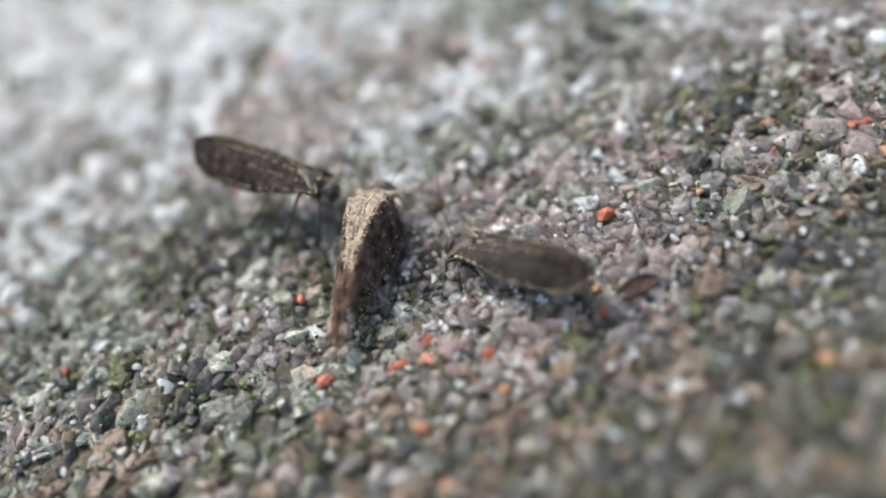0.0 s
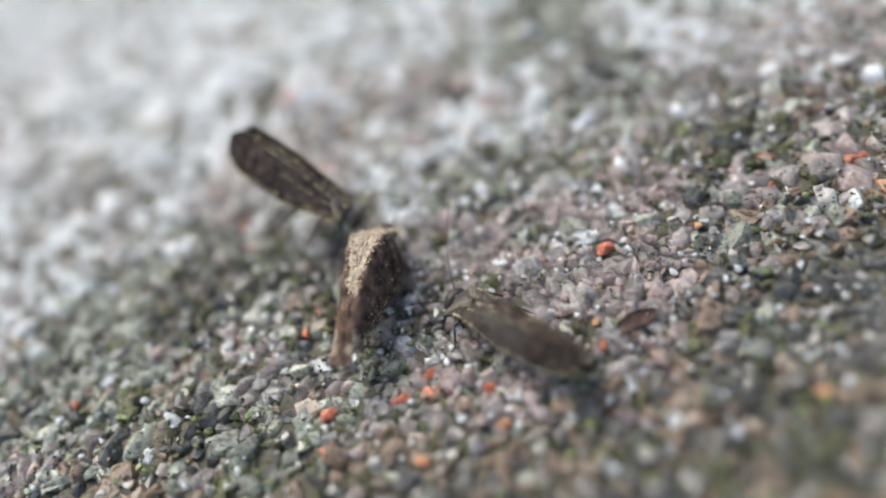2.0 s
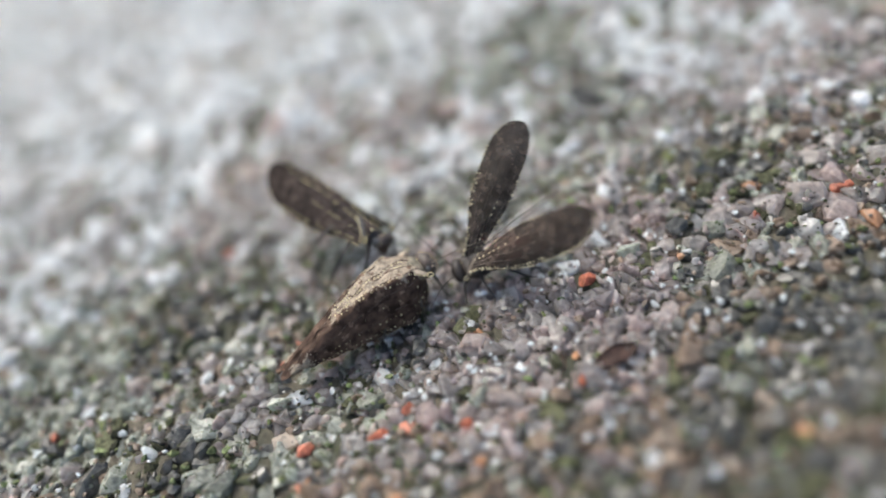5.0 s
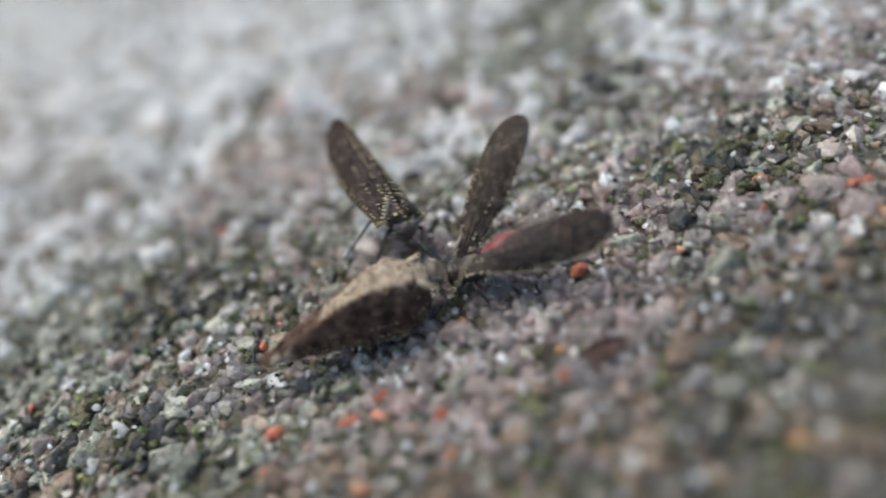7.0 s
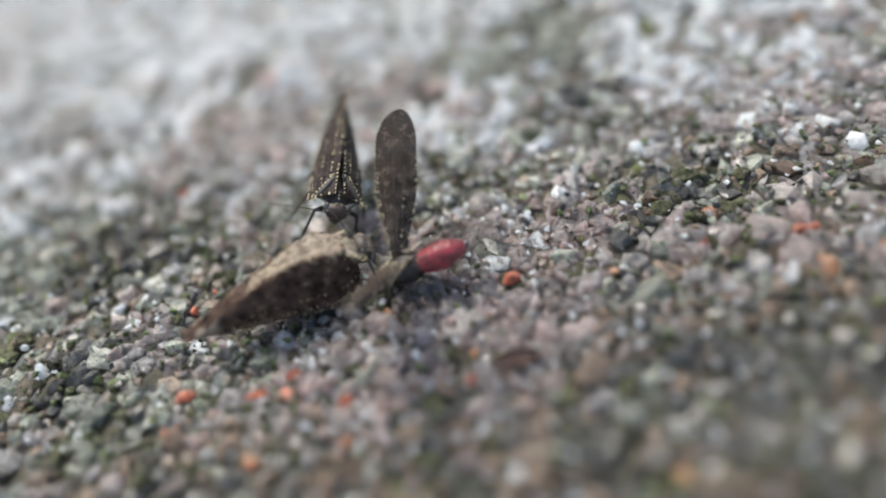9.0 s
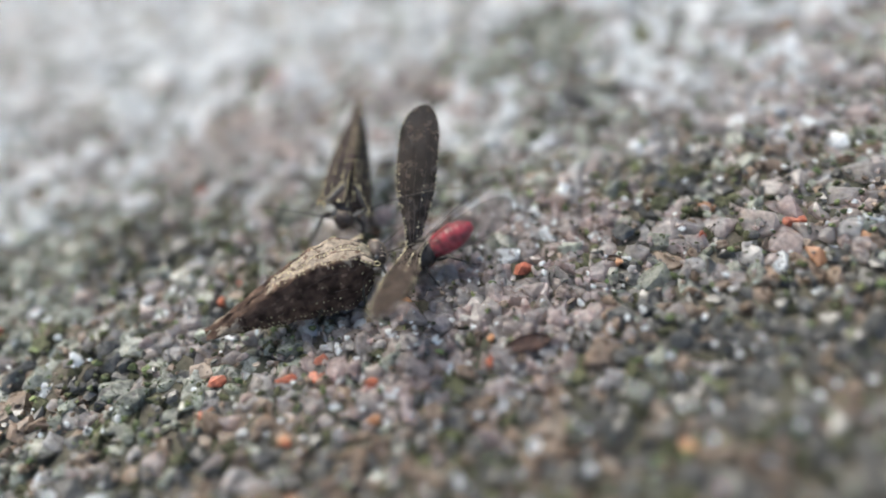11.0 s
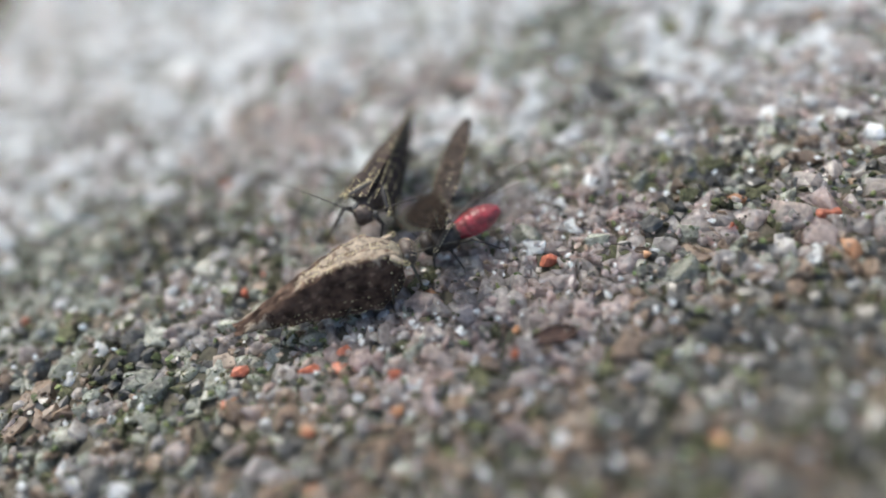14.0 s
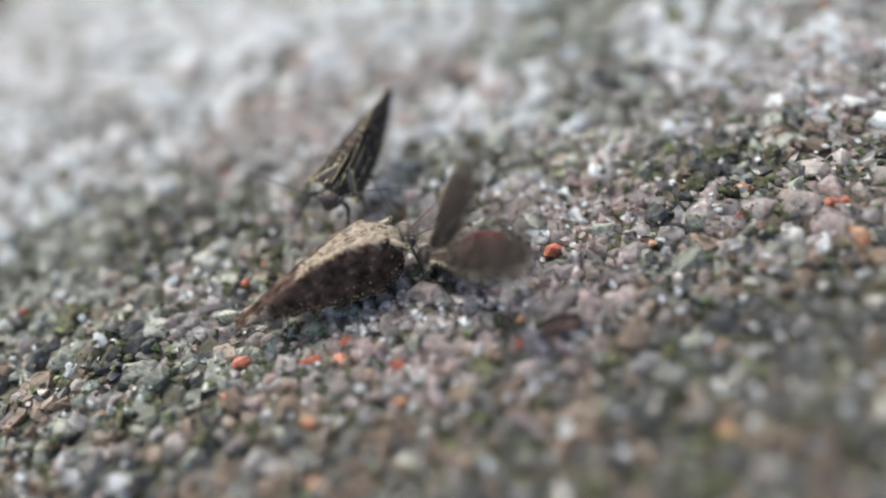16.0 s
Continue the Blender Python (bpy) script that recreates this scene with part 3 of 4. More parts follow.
def build_insect(name, looks, label, size=1.0, cream=0.0, abdomen_look=None, seed=0, hind=None, width=1.7, lift=0.0, roof=0.22, reach=5.45, taper=0.0, base=0.36, root_x=0.15, flare=0.28, droop=0.02, toe_in=0.022, stand=0.20, bulk=1.0, feelers=((2.1, 1.5, 1.0), (2.1, 1.5, 1.2))):
    """A small hopper with roofed wings; it looks along its own x, its feet at z = 0."""
    rng = random.Random(seed)
    root = tagged(new(name), label, "insect", group="insects on the sand")
    s = size
    # thorax, with a raised keel and a scutellum
    bm = bmesh.new()
    blob(bm, (0.05 * s, 0, 0.80 * s), (0.72 * s, 0.46 * s * bulk, 0.42 * s * bulk), 20, 12)
    blob(bm, (0.30 * s, 0, 1.00 * s), (0.42 * s, 0.50 * s * bulk, 0.24 * s * bulk), 18, 10)
    for v in bm.verts:
        v.co.z += 0.05 * s * max(0.0, 1 - abs(v.co.y) / (0.14 * s)) * (1 if v.co.z > 0.85 * s else 0)
        v.co += Vector((1, 1, 1)) * 0.02 * s * noise.noise(v.co * 6)
    thorax = part("thorax", bm, looks["body"], root)
    for side in (1, -1):
        bm = bmesh.new()
        path = [Vector((-0.42 + 0.98 * k / 8, side * (0.10 + 0.66 * (k / 8) ** 1.15), 1.42 - 0.30 * (k / 8) ** 1.5)) * s for k in range(9)]
        tube(bm, path, [(0.05 + 0.07 * math.sin(math.pi * (k + 0.5) / 9)) * s for k in range(9)], 8)
        part("shoulder_plate", bm, looks["plate"], root, "cream curved shoulder plate")
        bm = bmesh.new()
        for k in range(9):
            bead(bm, path[k] + Vector((-0.05, side * 0.11, 0.02)) * s, 0.04 * s)
        part("shoulder_dots", bm, looks["dots"], root)
        bm = bmesh.new()
        knob = path[8] + Vector((0.06, side * 0.04, 0.0)) * s
        tube(bm, [knob + Vector((0.10 * math.cos(q), side * 0.05 * math.cos(q), 0.10 * math.sin(q))) * s for q in [6.2832 * k / 12 for k in range(13)]], 0.025 * s, 5)
        part("shoulder_ring", bm, looks["dots"], root)
    bm = bmesh.new()
    for k in range(8):
        bead(bm, Vector((0.60 - 0.15 * k, 0.02 * rng.uniform(-1, 1), 1.27 - 0.004 * k * k)) * s, 0.035 * s)
    part("keel_dots", bm, looks["dots"], root)
    # head with eyes and a net of ridges
    bm = bmesh.new()
    blob(bm, (0.86 * s, 0, 0.88 * s), (0.33 * s, 0.42 * s * bulk, 0.34 * s * bulk), 20, 12)
    blob(bm, (0.98 * s, 0, 0.74 * s), (0.20 * s, 0.26 * s, 0.34 * s), 14, 10)
    for v in bm.verts:
        v.co += Vector((1, 1, 1)) * 0.025 * s * noise.noise(v.co * 7 / s)
    head = part("head", bm, looks["head"], root)
    bm = bmesh.new()
    for side in (1, -1):
        for ring in range(3):
            mid = Vector((0.92 - 0.02 * ring, side * (0.08 + 0.12 * ring), 1.16 - 0.06 * ring)) * s
            loop = [mid + Vector((0.13 * math.cos(q), 0.07 * math.sin(q), -0.05 * math.cos(q))) * s for q in [6.2832 * k / 12 for k in range(13)]]
            tube(bm, loop, 0.014 * s, 4)
    part("ridge_net", bm, looks["dots"], head)
    if cream:
        bm = bmesh.new()
        for k in range(9):
            across = -0.36 + 0.09 * k
            arc = [Vector((0.86 + 0.345 * math.cos(q) * math.sqrt(1 - (across / 0.44) ** 2), across, 0.88 + 0.35 * math.sin(q) * math.sqrt(1 - (across / 0.44) ** 2))) * s for q in [-0.9 + 0.24 * i for i in range(11)]]
            tube(bm, arc, 0.020 * s, 4)
        bmesh.ops.scale(bm, vec=(1.12, bulk, 1.12), space=Matrix.Translation((-0.86 * s, 0, -0.88 * s)), verts=bm.verts)
        part("face_stripes", bm, looks["plate"], head, "cream stripes across the dark face")
    for side in (1, -1):
        bm = bmesh.new()
        blob(bm, (0.80 * s, side * 0.37 * s, 0.96 * s), (0.17 * s, 0.13 * s, 0.19 * s), 14, 10)
        part("eye", bm, looks["eye"], head, "grey domed eye")
    for side in (1, -1):
        bm = bmesh.new()
        ahead, out_, up = feelers[0 if side > 0 else 1]
        path = [Vector((1.0 + ahead * t, side * (0.22 + out_ * t ** 1.3), 0.85 + up * t * (1.4 - 0.4 * t))) * s for t in [k / 14 for k in range(15)]]
        tube(bm, path, [(0.030 - 0.0014 * k) * s for k in range(15)], 5)
        part("antenna", bm, looks["leg"], head)
    # abdomen, in rings
    bm = bmesh.new()
    prof = []
    for k in range(33):
        t = k / 32
        rad = (0.66 if abdomen_look else 0.60) * math.sin(math.pi * min(0.97, 0.22 + 0.76 * t)) ** (0.5 if abdomen_look else 0.75)
        if abdomen_look:
            rad *= 0.66 + 0.34 * min(1.0, t / 0.6)
        rad *= 1 - 0.06 * (0.5 + 0.5 * math.cos(t * 7 * 6.2832))
        prof.append((Vector((-0.3 - (2.1 if abdomen_look else 2.5) * t, 0, 0.78 + (0.25 if abdomen_look else 0.10) * t)) * s, max(0.02, rad) * s))
    tube(bm, [p for p, _ in prof], [q for _, q in prof], 18)
    for v in bm.verts:
        v.co.z = 0.8 * s + (v.co.z - 0.8 * s) * 0.9
    part("abdomen", bm, abdomen_look or looks["body"], root, "glossy red ringed abdomen" if abdomen_look else "")
    # legs
    for side in (1, -1):
        for hip, knee, foot, toe in (((0.45, 0.25, 0.60), (0.85, 0.75, 0.75), (1.10, 1.05, 0.08), (1.28, 1.15, 0.02)), ((0.10, 0.30, 0.55), (0.05, 0.95, 0.78), (-0.10, 1.45, 0.08), (-0.05, 1.65, 0.02)), ((-0.25, 0.30, 0.55), (-0.95, 0.85, 0.85), (-1.75, 1.25, 0.12), (-2.05, 1.32, 0.02))):
            k = Vector((1, side * (0.72 if cream else 1.0), 1)) * s
            pts = [Vector((a.x * k.x, a.y * k.y, a.z * k.z + up * lift)) for a, up in zip(map(Vector, (hip, knee, foot, toe)), (1, 1, 0, 0))]
            bm = bmesh.new()
            tube(bm, [pts[0], pts[0].lerp(pts[1], 0.5), pts[1]], [0.085 * s, 0.095 * s, 0.065 * s], 7)
            leg = part("leg", bm, looks["leg"], root)
            bm = bmesh.new()
            tube(bm, [pts[1], pts[1].lerp(pts[2], 0.5), pts[2]], [0.06 * s, 0.045 * s, 0.04 * s], 6)
            part("shin", bm, looks["leg"], leg)
            bm = bmesh.new()
            tube(bm, [pts[2], pts[2].lerp(pts[3], 0.5), pts[3]], [0.035 * s, 0.03 * s, 0.02 * s], 6)
            part("foot", bm, looks["leg"], leg)
    for ob in root.children:
        if ob.name.split(".")[0] != "leg":
            ob.location.z = lift * U
    wings = {}
    for side, tag in ((1, "near"), (-1, "far")):
        wings[tag] = build_wing(root, "forewing", (reach * s, width * s, -side, taper, base, flare), looks, cream, seed + side + 3)
        wings[tag].matrix_basis = folded(side, 0, s, lift, roof, root_x, droop, toe=toe_in, stand=stand)
        if hind:
            h = build_hindwing(root, (4.3 * s, 1.3 * s, -side, 0.0, 0.36, 0.2), looks["hind"])
            h.matrix_basis = wing_pose((-0.05 * s, side * 0.15 * s, 1.08 * s + lift), (-1.0, side * hind[0], hind[1]), (0.0, side * 0.5, -0.86))
            wings["hind_" + tag] = h
    return root, wings


def insect_looks(prefix, wing, blotch, body, dots, dot_size=1.0, dot_rows=(), translucent=0.3, cream=(0.50, 0.44, 0.34), clear=0.0, plate=None):
    return {
        "wing": material(prefix + "_wing", wing, 0.75, 0.33, (3.0, 0.9), 0.9, 0.10, translucent, clear),
        "blotch": material(prefix + "_wing_blotch", blotch, 0.75, 0.33, (3.0, 0.9), 0.9, 0.10, translucent, clear),
        "cream": material(prefix + "_cream", cream, 0.55, 0.22, (7.0, 0.9), 0.4, 0.3, 0.1, specks=((0.12, 0.085, 0.055), 0.34, 4.0)),
        "plate": material(prefix + "_plate", plate or tuple(min(0.8, v * 1.3) for v in cream), 0.5, 0.12, (7.0, 0.9), 0.3, 0.4),
        "vein": material(prefix + "_vein", tuple(v * 0.8 for v in wing), 0.65, 0.2, (5.0, 0.9), 0.1),
        "dots": material(prefix + "_dots", dots, 0.5, 0.15, (9.0, 0.9), 0.0, 0.4),
        "body": material(prefix + "_body", body, 0.5, 0.25, (6.0, 0.9), 0.4, 0.4),
        "head": material(prefix + "_head", tuple(v * 1.2 for v in body), 0.5, 0.25, (6.0, 0.9), 0.4, 0.4),
        "eye": material(prefix + "_eye", (0.10, 0.10, 0.095), 0.3, 0.12, (12.0, 0.9), 0.3, 0.5),
        "leg": material(prefix + "_leg", tuple(v * 0.6 for v in body), 0.4, 0.2, (5.0, 0.9), 0.1, 0.5),
        "hind": material(prefix + "_hindwing", (0.14, 0.13, 0.12), 0.4, 0.1, (3.0, 0.9), 0.1, 0.35, 0.3, 0.8),
        "dot_size": dot_size,
        "dot_rows": dot_rows,
    }


YELLOW = (0.74, 0.64, 0.36)
# rows of wing dots: across at root and tip, how far out they run, how many
BACK_ROWS = ((0.20, 0.14, 0.85, 26), (0.03, 0.03, 0.92, 34), (0.80, 0.90, 0.75, 24), (0.995, 0.995, 0.95, 36), (0.45, 0.40, 0.55, 11))
RIM_ROWS = ((0.40, 0.13, 0.62, 34), (0.47, 0.24, 0.60, 16), (0.80, 0.74, 0.72, 22), (0.93, 0.90, 0.80, 26), (0.995, 0.995, 0.86, 34), (0.005, 0.005, 0.62, 34), (0.10, 0.08, 0.5, 20), (0.58, 0.60, 0.5, 7))
EDGE_ROWS = ((0.995, 0.995, 0.97, 46), (0.90, 0.92, 0.6, 20), (0.30, 0.26, 0.5, 10), (0.005, 0.005, 0.8, 22))
dark_looks = insect_looks("black", (0.046, 0.035, 0.030), (0.090, 0.068, 0.056), (0.050, 0.038, 0.030), YELLOW, 0.85, BACK_ROWS, 0.12, plate=(0.05, 0.045, 0.04))
brown_looks = insect_looks("brown", (0.100, 0.064, 0.046), (0.20, 0.135, 0.096), (0.15, 0.13, 0.09), (0.56, 0.49, 0.28), 0.72, RIM_ROWS, 0.10, cream=(0.34, 0.275, 0.20))
brown_looks["head"] = material("striped_head", (0.055, 0.042, 0.033), 0.5, 0.25, (6.0, 0.9), 0.4, 0.4)
rust_looks = insect_looks("umber", (0.100, 0.077, 0.062), (0.135, 0.107, 0.087), (0.028, 0.022, 0.018), (0.42, 0.37, 0.24), 1.0, EDGE_ROWS, 0.42, clear=0.22, plate=(0.10, 0.08, 0.06))
RED = material("red_abdomen", (0.36, 0.025, 0.045), 0.3, 0.35, (3.0, 0.9), 0.3, 0.45, second=(0.24, 0.045, 0.04))

dark_insect, dark_wings = build_insect("planthopper", dark_looks, "black roof-winged hopper dotted with yellow, standing on sand", 1.0, 0.0, None, 11, (-0.02, 0.0), lift=1.2, reach=5.7, taper=0.0, base=0.50, root_x=0.6, width=1.85, roof=0.2, flare=0.42, feelers=((-0.3, 3.3, 2.9), (0.9, 2.9, 1.0)))
brown_insect, brown_wings = build_insect("planthopper", brown_looks, "brown mottled hopper with a cream back, sitting on sand", 1.0, 0.34, None, 23, width=2.45, roof=0.20, stand=0.86, reach=6.0, taper=0.6, base=0.72, root_x=0.45, lift=0.5, flare=0.16, droop=0.05, toe_in=0.16, bulk=1.3, feelers=((1.8, 0.6, 0.5), (1.8, 0.9, 0.7)))
red_insect, red_wings = build_insect("planthopper", rust_looks, "umber hopper fanning its wings over a red abdomen", 0.87, 0.0, RED, 37, (0.16, 0.2), bulk=1.4, reach=5.9, feelers=((1.2, 2.0, 1.0), (1.6, 2.6, 2.6)))
sand()


def bark_flake(x, y, turn):
    """A curled dark flake that lies between the grains."""
    rng = random.Random(77)
    bm = bmesh.new()
    rows = []
    for top in (1, 0):
        rows.append([[bm.verts.new((1.5 * (i / 8 - 0.5), (0.32 + 0.10 * noise.noise(Vector((i * 0.6, 2.0, 1.0)))) * (j / 4 - 0.5) * 2 * math.sin(math.pi * (0.12 + 0.76 * i / 8)), 0.10 * (j / 4 - 0.5) ** 2 * 4 + 0.09 * top + 0.05 * rng.uniform(-1, 1) + 0.08 * math.sin(i * 0.7))) for j in range(5)] for i in range(9)])
    for i in range(8):
        for j in range(4):
            bm.faces.new((rows[0][i][j], rows[0][i + 1][j], rows[0][i + 1][j + 1], rows[0][i][j + 1]))
            bm.faces.new((rows[1][i][j + 1], rows[1][i + 1][j + 1], rows[1][i + 1][j], rows[1][i][j]))
        for j in (0, 4):
            bm.faces.new((rows[0][i][j], rows[1][i][j], rows[1][i + 1][j], rows[0][i + 1][j]))
    for i in (0, 8):
        for j in range(4):
            bm.faces.new((rows[0][i][j], rows[0][i][j + 1], rows[1][i][j + 1], rows[1][i][j]))
    flake = part("bark_flake", bm, material("dark_bark", (0.055, 0.030, 0.022), 0.7, 0.3, (5.0, 0.8), 0.6, 0.3), None)
    flake.matrix_basis = pose(x * U, y * U, (rise(x, y) + 0.12) * U, 4, -9, turn)
    return tagged(flake, "dark reddish-brown bark flake lying among sand grains", "flake")


bark_flake(5.75, 0.45, 12)

# ---- what moves ----
FEET = 0.15
# seconds, place on the sand, heading, and how far the tail is raised, in degrees
DARK_ROWS = [
    (0, -4.52, 7.74, 323.9, 12.7), (0.3, -4.35, 8.26, 324.2, 12.9), (0.6, -4.31, 8.10, 327.1, 18.5), (0.9, -3.91, 7.80, 332.3, 21.2), (1.2, -4.12, 8.78, 322.7, 20.7),
    (1.5, -4.29, 8.91, 327.8, 30.8), (1.8, -3.95, 8.87, 311.7, 22.2), (2.1, -3.82, 8.51, 310.6, 20.7), (2.4, -3.18, 8.79, 315.6, 21.2), (2.7, -3.53, 8.56, 312.6, 17.4),
    (3, -3.77, 7.74, 306.6, 16.2), (3.3, -3.11, 7.81, 306.7, 17.0), (3.6, -2.93, 8.39, 309.0, 16.2), (3.9, -2.80, 8.37, 313.8, 19.5), (4.2, -2.36, 8.03, 315.2, 16.6),
    (6.3, -1.60, 7.71, 294.7, 13.1), (6.5, -0.85, 7.78, 294.9, 16.0), (6.7, -0.51, 7.42, 294.9, 14.5), (6.9, -0.11, 7.24, 289.2, 13.0), (7.1, -1.10, 7.52, 290.1, 15.7),
    (7.3, -1.37, 7.38, 287.6, 12.9), (7.5, -0.71, 7.73, 286.7, 14.0), (7.7, -0.47, 8.23, 284.5, 12.6), (7.9, -0.19, 8.21, 283.6, 11.6), (8.1, -1.17, 7.72, 281.2, 11.5),
    (8.3, -0.92, 7.56, 282.1, 13.4), (8.5, -0.40, 7.82, 280.1, 11.6), (8.7, -0.84, 7.99, 271.6, 12.4), (8.9, -0.05, 7.83, 269.3, 9.6), (9, -0.55, 7.72, 269.8, 7.8),
    (9.2, -0.38, 7.42, 270.2, 6.8), (11.3, -0.95, 7.31, 260.5, 7.9), (11.5, -0.99, 7.22, 257.0, 6.5), (11.9, -0.80, 7.27, 260.0, 6.0), (12.1, -0.94, 7.08, 258.6, 5.4),
    (12.5, -0.87, 6.91, 255.3, 7.7), (12.9, -0.91, 7.02, 254.2, 2.5), (13.3, -0.75, 7.08, 252.7, 0.8), (13.7, -0.61, 6.76, 252.3, 0.3), (14.3, -1.00, 6.81, 255.7, -0.9),
    (14.5, -0.89, 7.09, 251.1, 1.0), (15, -0.98, 7.20, 253.5, 4.2), (15.5, -1.46, 7.35, 252.3, 5.3), (15.7, -1.26, 7.41, 253.9, 7.0), (15.9, -1.84, 7.77, 247.5, 1.6),
    (16, -2.01, 7.68, 248.2, 5.4),
]
BROWN_ROWS = [
    (0, -1.60, 6.31, 63.2, 6.4), (0.6, -1.56, 5.89, 67.3, 9.8), (0.9, -1.91, 6.22, 66.0, 9.8), (1.2, -1.60, 6.75, 61.0, 4.2), (1.5, -1.61, 6.78, 62.5, 2.3),
    (1.8, -1.83, 6.14, 66.0, 12.1), (2.1, -1.70, 6.04, 69.5, 17.6), (2.4, -1.13, 6.78, 57.5, 3.0), (2.7, -0.99, 6.49, 56.3, 9.4), (3, -0.91, 6.63, 53.8, 3.0),
    (3.3, -0.51, 6.15, 53.9, 10.9), (3.6, -0.51, 6.25, 49.1, 10.4), (3.9, -0.22, 6.19, 48.7, 10.7), (4.2, -0.27, 5.77, 39.7, 10.9), (6.3, 0.41, 5.19, 15.0, -3.9),
    (6.5, 0.41, 4.94, 16.8, -0.3), (7.1, 0.47, 4.11, 11.8, 8.5), (7.5, 0.77, 4.25, 17.9, 10.2), (8.1, -0.25, 4.64, 22.4, 7.3), (8.5, 0.35, 4.26, 19.1, 6.5),
    (9, 0.28, 4.64, 25.7, 9.7), (9.2, 0.73, 4.26, 23.5, 10.1), (11.5, 0.03, 3.99, 20.6, 7.9), (12.1, 0.38, 3.37, 15.6, 10.6), (13, 0.12, 3.82, 20.3, 9.3),
    (14.5, 0.47, 3.63, 17.9, 5.8), (15.2, 0.26, 3.74, 21.1, 8.5), (16, 0.27, 3.93, 23.1, 6.5),
]
RED_ROWS = [
    (0, 1.35, 3.47, 131.4, 17.3), (0.3, 2.07, 4.00, 122.5, 19.2), (0.6, 1.87, 4.08, 121.2, 18.6), (0.9, 1.48, 3.94, 130.9, 11.2), (1.2, 1.56, 3.04, 136.4, 15.6),
    (1.5, 0.66, 2.51, 138.4, 13.4), (1.8, 0.79, 2.32, 131.6, 12.5), (2.1, 1.17, 2.74, 121.5, 12.9), (2.4, 2.35, 3.69, 120.8, 13.6), (2.7, 3.45, 4.44, 126.4, 10.1),
    (3, 3.81, 4.84, 131.0, 16.1), (3.3, 4.30, 5.12, 140.7, 14.4), (3.6, 3.85, 5.89, 160.7, 1.7), (3.9, 3.54, 5.80, 169.5, 6.1), (4.2, 3.14, 5.89, 180.6, 3.5),
    (6.5, 2.64, 4.68, 172.0, 24.5), (7.5, 3.33, 4.77, 177.6, 13.7), (8.1, 2.31, 4.93, 191.8, 8.7), (8.5, 3.50, 4.12, 182.8, 5.6), (9, 2.85, 4.33, 181.4, 11.1),
    (9.2, 3.23, 4.23, 175.3, 17.6), (11.5, 2.68, 4.68, 196.5, 10.2), (12.3, 3.03, 4.00, 174.8, 7.0), (12.5, 2.94, 4.33, 178.8, 10.9), (13, 2.82, 4.22, 188.8, 8.0),
    (13.9, 2.79, 5.03, 190.7, 9.8), (14.3, 2.76, 5.22, 197.8, 11.9), (14.7, 2.83, 4.66, 193.8, 9.9), (15.7, 3.01, 3.59, 177.3, 15.5), (15.9, 3.13, 3.24, 178.9, 7.7),
    (16, 2.67, 3.64, 172.0, 13.4),
]
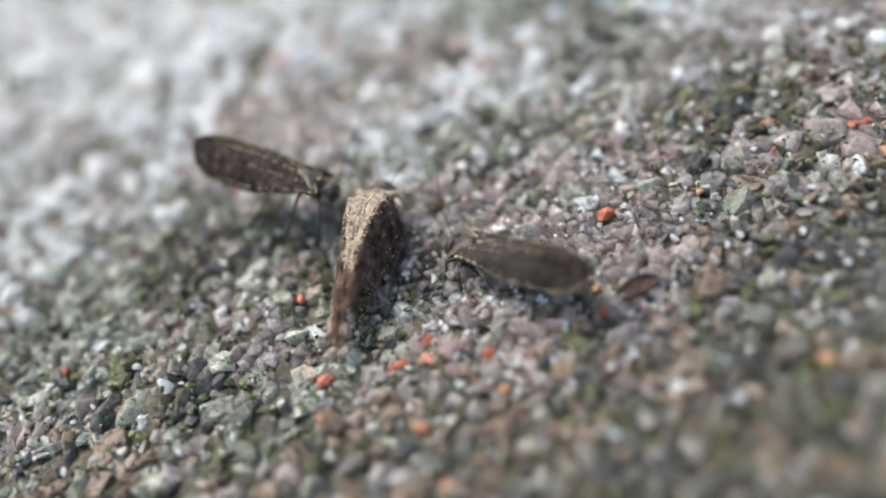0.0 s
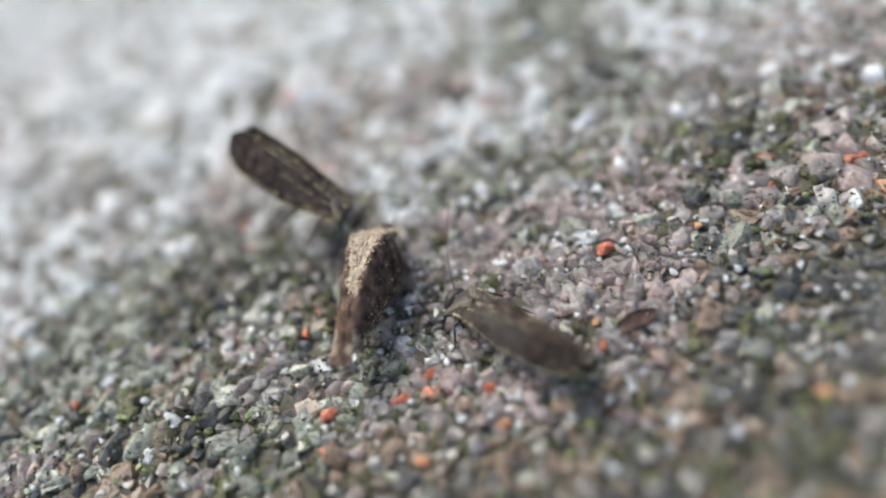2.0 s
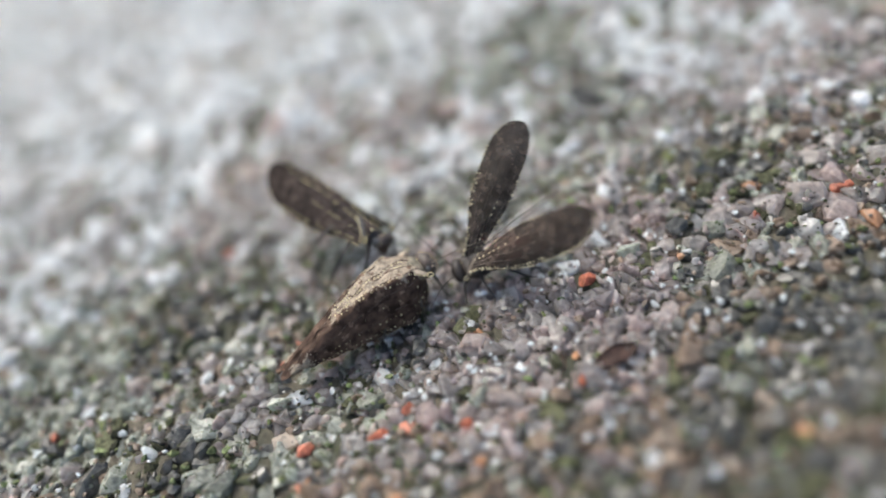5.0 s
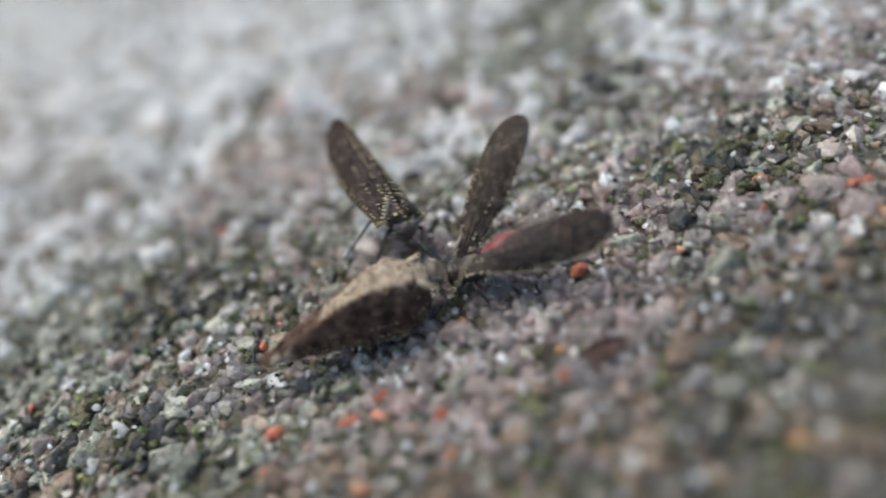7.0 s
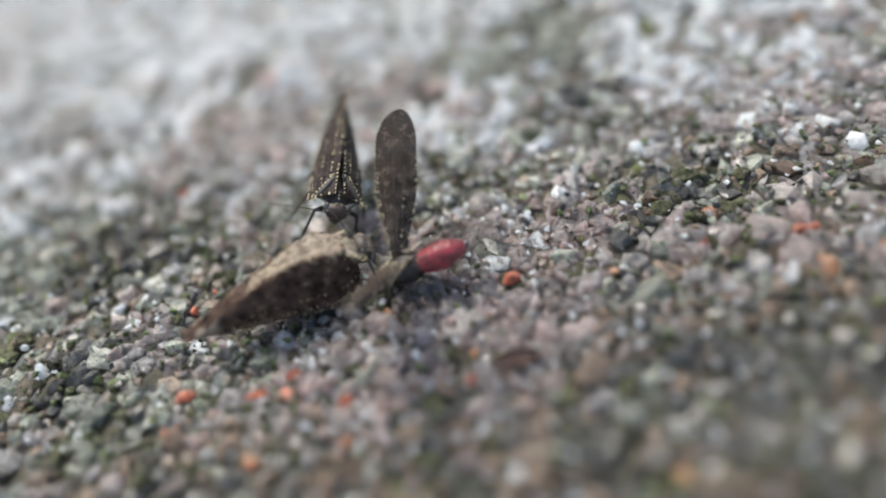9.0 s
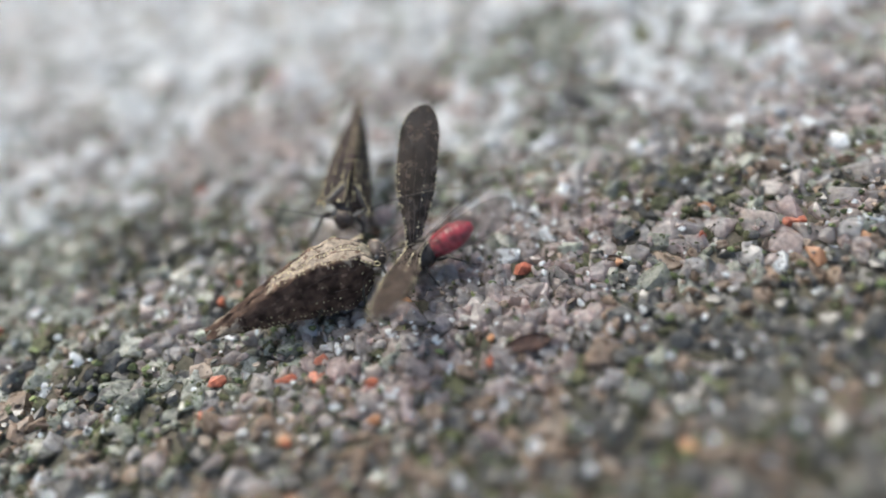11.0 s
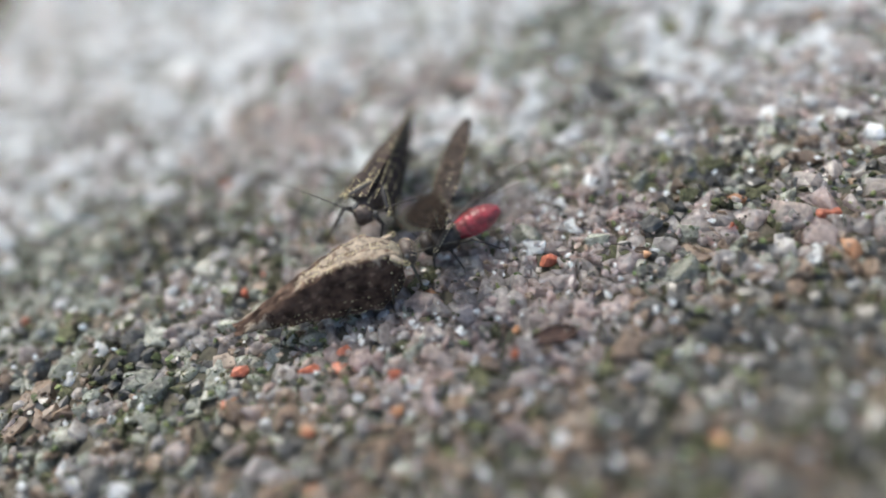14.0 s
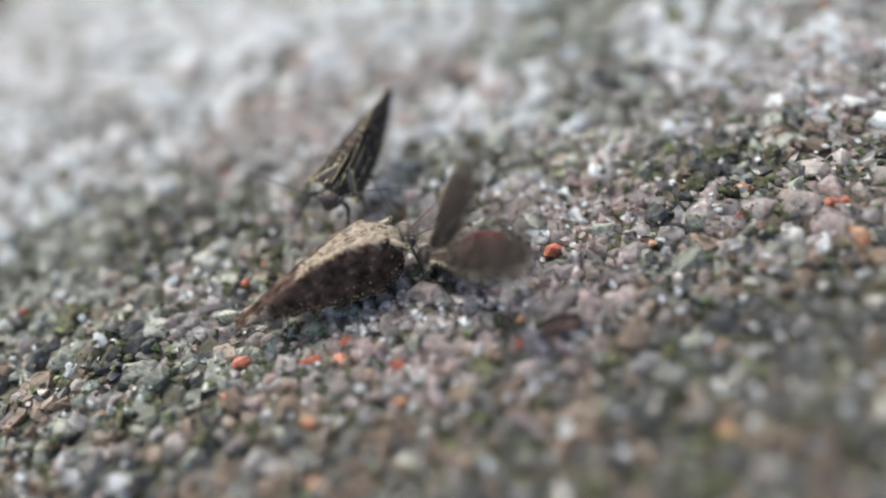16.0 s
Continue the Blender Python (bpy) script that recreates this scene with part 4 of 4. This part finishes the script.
# seconds, where the near and the far forewing of the fanning insect point, in its own space, and how far the far one is turned flat to its side
WING_ROWS = [
    (0, -1.00, -0.02, -0.02, -1.00, 0.02, -0.02, 0.0), (4.2, -1.00, -0.02, -0.02, -1.00, 0.02, -0.02, 0.0), (4.7, -0.95, 0.20, 0.20, -0.90, -0.20, 0.30, 0.9), (5.2, -0.80, 0.40, 0.40, -0.60, -0.40, 0.65, 0.9),
    (5.7, -0.95, 0.20, 0.20, -0.85, -0.30, 0.40, 0.9), (6.3, -0.96, -0.27, 0.05, -0.56, -0.57, 0.60, 0.5), (6.5, -0.95, -0.31, 0.08, -0.75, -0.50, 0.43, 0.1), (6.7, -0.98, 0.17, -0.07, -0.64, -0.53, 0.56, 0.9),
    (6.9, -0.98, 0.02, -0.20, -0.78, -0.46, 0.41, 0.9), (7.1, -0.93, 0.31, 0.18, -0.62, -0.68, 0.39, 0.9), (7.3, -0.10, 0.82, 0.56, -0.30, -0.77, 0.56, 0.9), (7.5, -0.13, 0.82, 0.55, -0.32, -0.69, 0.65, 0.9),
    (7.7, -0.79, 0.54, 0.27, -0.54, 0.15, 0.83, 0.9), (7.9, -0.55, 0.76, 0.34, -0.67, 0.10, 0.74, 0.9), (8.1, 0.18, 0.76, 0.63, -0.38, -0.50, 0.78, 0.9), (8.3, -0.18, 0.83, 0.53, -0.30, -0.82, 0.49, 0.9),
    (8.5, 0.18, 0.68, 0.71, -0.18, -0.53, 0.83, 0.9), (8.7, 0.13, 0.77, 0.63, -0.09, -0.51, 0.85, 0.9), (8.9, 0.12, 0.56, 0.82, -0.20, -0.53, 0.82, 0.9), (9, -0.05, 0.79, 0.61, -0.27, -0.76, 0.59, 0.9),
    (9.1, -0.15, 0.80, 0.59, -0.27, -0.53, 0.80, 0.9), (9.2, -0.40, 0.76, 0.51, -0.39, -0.87, 0.30, 0.5), (9.7, 0.30, 0.90, 0.10, -0.40, -0.50, 0.75, 0.9), (10.2, -0.60, 0.70, 0.30, -0.70, -0.40, 0.60, 0.9),
    (10.7, 0.30, 0.90, 0.00, -0.40, -0.50, 0.75, 0.9), (11.3, 0.13, 0.63, 0.76, -0.67, -0.63, 0.40, 0.9), (11.5, 0.17, 0.72, 0.67, -0.34, -0.49, 0.80, 0.9), (11.7, -0.20, 0.81, 0.56, -0.40, -0.80, 0.44, 0.9),
    (11.9, -0.65, 0.61, 0.46, -0.64, -0.75, 0.13, 0.9), (12, -0.20, 0.79, 0.58, -0.45, -0.51, 0.74, 0.9), (12.1, -0.18, 0.83, 0.53, -0.43, -0.74, 0.52, 0.9), (12.3, 0.03, 0.65, 0.76, -0.15, -0.55, 0.82, 0.9),
    (12.5, 0.15, 0.59, 0.79, -0.14, -0.52, 0.84, 0.9), (12.7, 0.14, 0.77, 0.62, -0.11, -0.51, 0.85, 0.9), (12.8, -0.27, 0.79, 0.55, -0.70, -0.32, 0.64, 0.9), (12.9, -0.63, 0.67, 0.38, -0.99, 0.00, 0.15, 0.9),
    (13.1, -0.79, 0.56, 0.24, -0.99, 0.05, 0.10, 0.9), (13.3, -0.61, 0.66, 0.43, -0.56, 0.36, 0.74, 0.3), (13.5, -0.65, 0.67, 0.36, -0.70, 0.35, 0.62, 0.1), (13.7, -0.69, 0.57, 0.45, -0.64, 0.45, 0.63, 0.4),
    (13.9, 0.20, 0.63, 0.75, -0.69, -0.37, 0.62, 0.3), (14, -0.05, 0.54, 0.84, -0.50, -0.85, 0.16, 0.3), (14.1, 0.23, 0.32, 0.92, -0.40, -0.46, 0.79, 0.9), (14.3, 0.20, 0.53, 0.82, -0.41, -0.46, 0.79, 0.9),
    (14.4, 0.17, 0.67, 0.72, -0.41, -0.47, 0.79, 0.9), (14.5, -0.09, 0.76, 0.64, -0.75, -0.52, 0.40, 0.2), (14.6, -0.03, 0.78, 0.63, -0.55, -0.41, 0.73, 0.9), (14.7, -0.01, 0.77, 0.64, -0.56, -0.41, 0.72, 0.9),
    (14.8, -0.07, 0.76, 0.64, -0.44, -0.47, 0.77, 0.9), (14.9, -0.65, 0.61, 0.46, -0.55, -0.82, 0.16, 0.3), (15, -0.73, 0.51, 0.45, -0.80, 0.11, 0.59, 0.1), (15.1, -0.91, 0.27, 0.32, -0.74, 0.38, 0.56, 0.2),
    (15.2, -0.78, 0.52, 0.36, -0.50, 0.21, 0.84, 0.3), (15.3, -0.72, 0.56, 0.41, -0.43, -0.89, 0.15, 0.3), (15.4, -0.83, 0.45, 0.32, -0.62, 0.25, 0.74, 0.1), (15.5, -0.85, 0.43, 0.31, -0.58, 0.25, 0.77, 0.2),
    (15.6, -0.67, 0.59, 0.44, -0.53, -0.75, 0.39, 0.9), (15.7, -0.25, 0.83, 0.49, -0.34, -0.54, 0.77, 0.9), (15.9, -0.09, 0.82, 0.56, -0.12, -0.76, 0.64, 0.9), (16, -0.78, 0.51, 0.36, -0.60, 0.27, 0.75, 0.2),
]


LEANING = Vector((0, 0, 1)).rotation_difference(Vector((-0.1597, 0.0093, 1))).to_matrix().to_4x4()


def stance(x, y, heading, tail, lean=0.0):
    return pose(x * U, y * U, (slope(x, y) + FEET) * U) @ LEANING @ pose(0, 0, 0, 0, 0, heading) @ pose(0, 0, 0, 0, tail, 0) @ pose(0, 0, 0, lean, 0, 0)


def fanned(along, side, size, flat=0.0):
    """A forewing that points along; its leading edge turns forward as the wing swings out."""
    a = Vector(along).normalized()
    s = min(1.0, math.acos(max(-1.0, min(1.0, -a.x))) / radians(95))
    lead = Vector((0.0, side * 0.55, -0.83)).lerp(Vector((0.25, side * 0.6, -0.75)), min(1.0, s / 0.45))
    lead = lead.lerp(Vector((1.0, 0.0, -0.25)), max(0.0, s - 0.45) / 0.55)
    lead = lead.lerp(Vector((1.0, 0.0, 0.0)), flat * min(1.0, s / 0.3))
    return wing_pose((0.15 * size, side * 0.20 * size, 1.12 * size), a, lead)


def motions():
    for insect, rows in ((dark_insect, DARK_ROWS), (brown_insect, BROWN_ROWS), (red_insect, RED_ROWS)):
        leaning = -28.0 if insect is dark_insect else 0.0
        walk(insect, [(t, stance(x, y, h, tail, leaning)) for t, x, y, h, tail in rows])
    walk(red_wings["near"], [(t, fanned((a, b, c), 1, 0.87)) for t, a, b, c, _, _, _, _ in WING_ROWS])
    walk(red_wings["far"], [(t, fanned((a, b, c), -1, 0.87, flat)) for t, _, _, _, a, b, c, flat in WING_ROWS])
    for tag, side, wide in (("near", 1, 0.3), ("far", -1, 1.0)):
        opening = ((0, 0.0), (0.9, 0.0), (1.5, 0.36), (1.8, 0.22), (2.2, 0.02), (3.0, 0.0), (16.0, 0.0))
        walk(dark_wings[tag], [(t, folded(side, w * wide, 1.0, 1.2, 0.2, 0.6, 0.02, 0.55 * w if tag == "near" else 0.1 * w)) for t, w in opening])


motions()
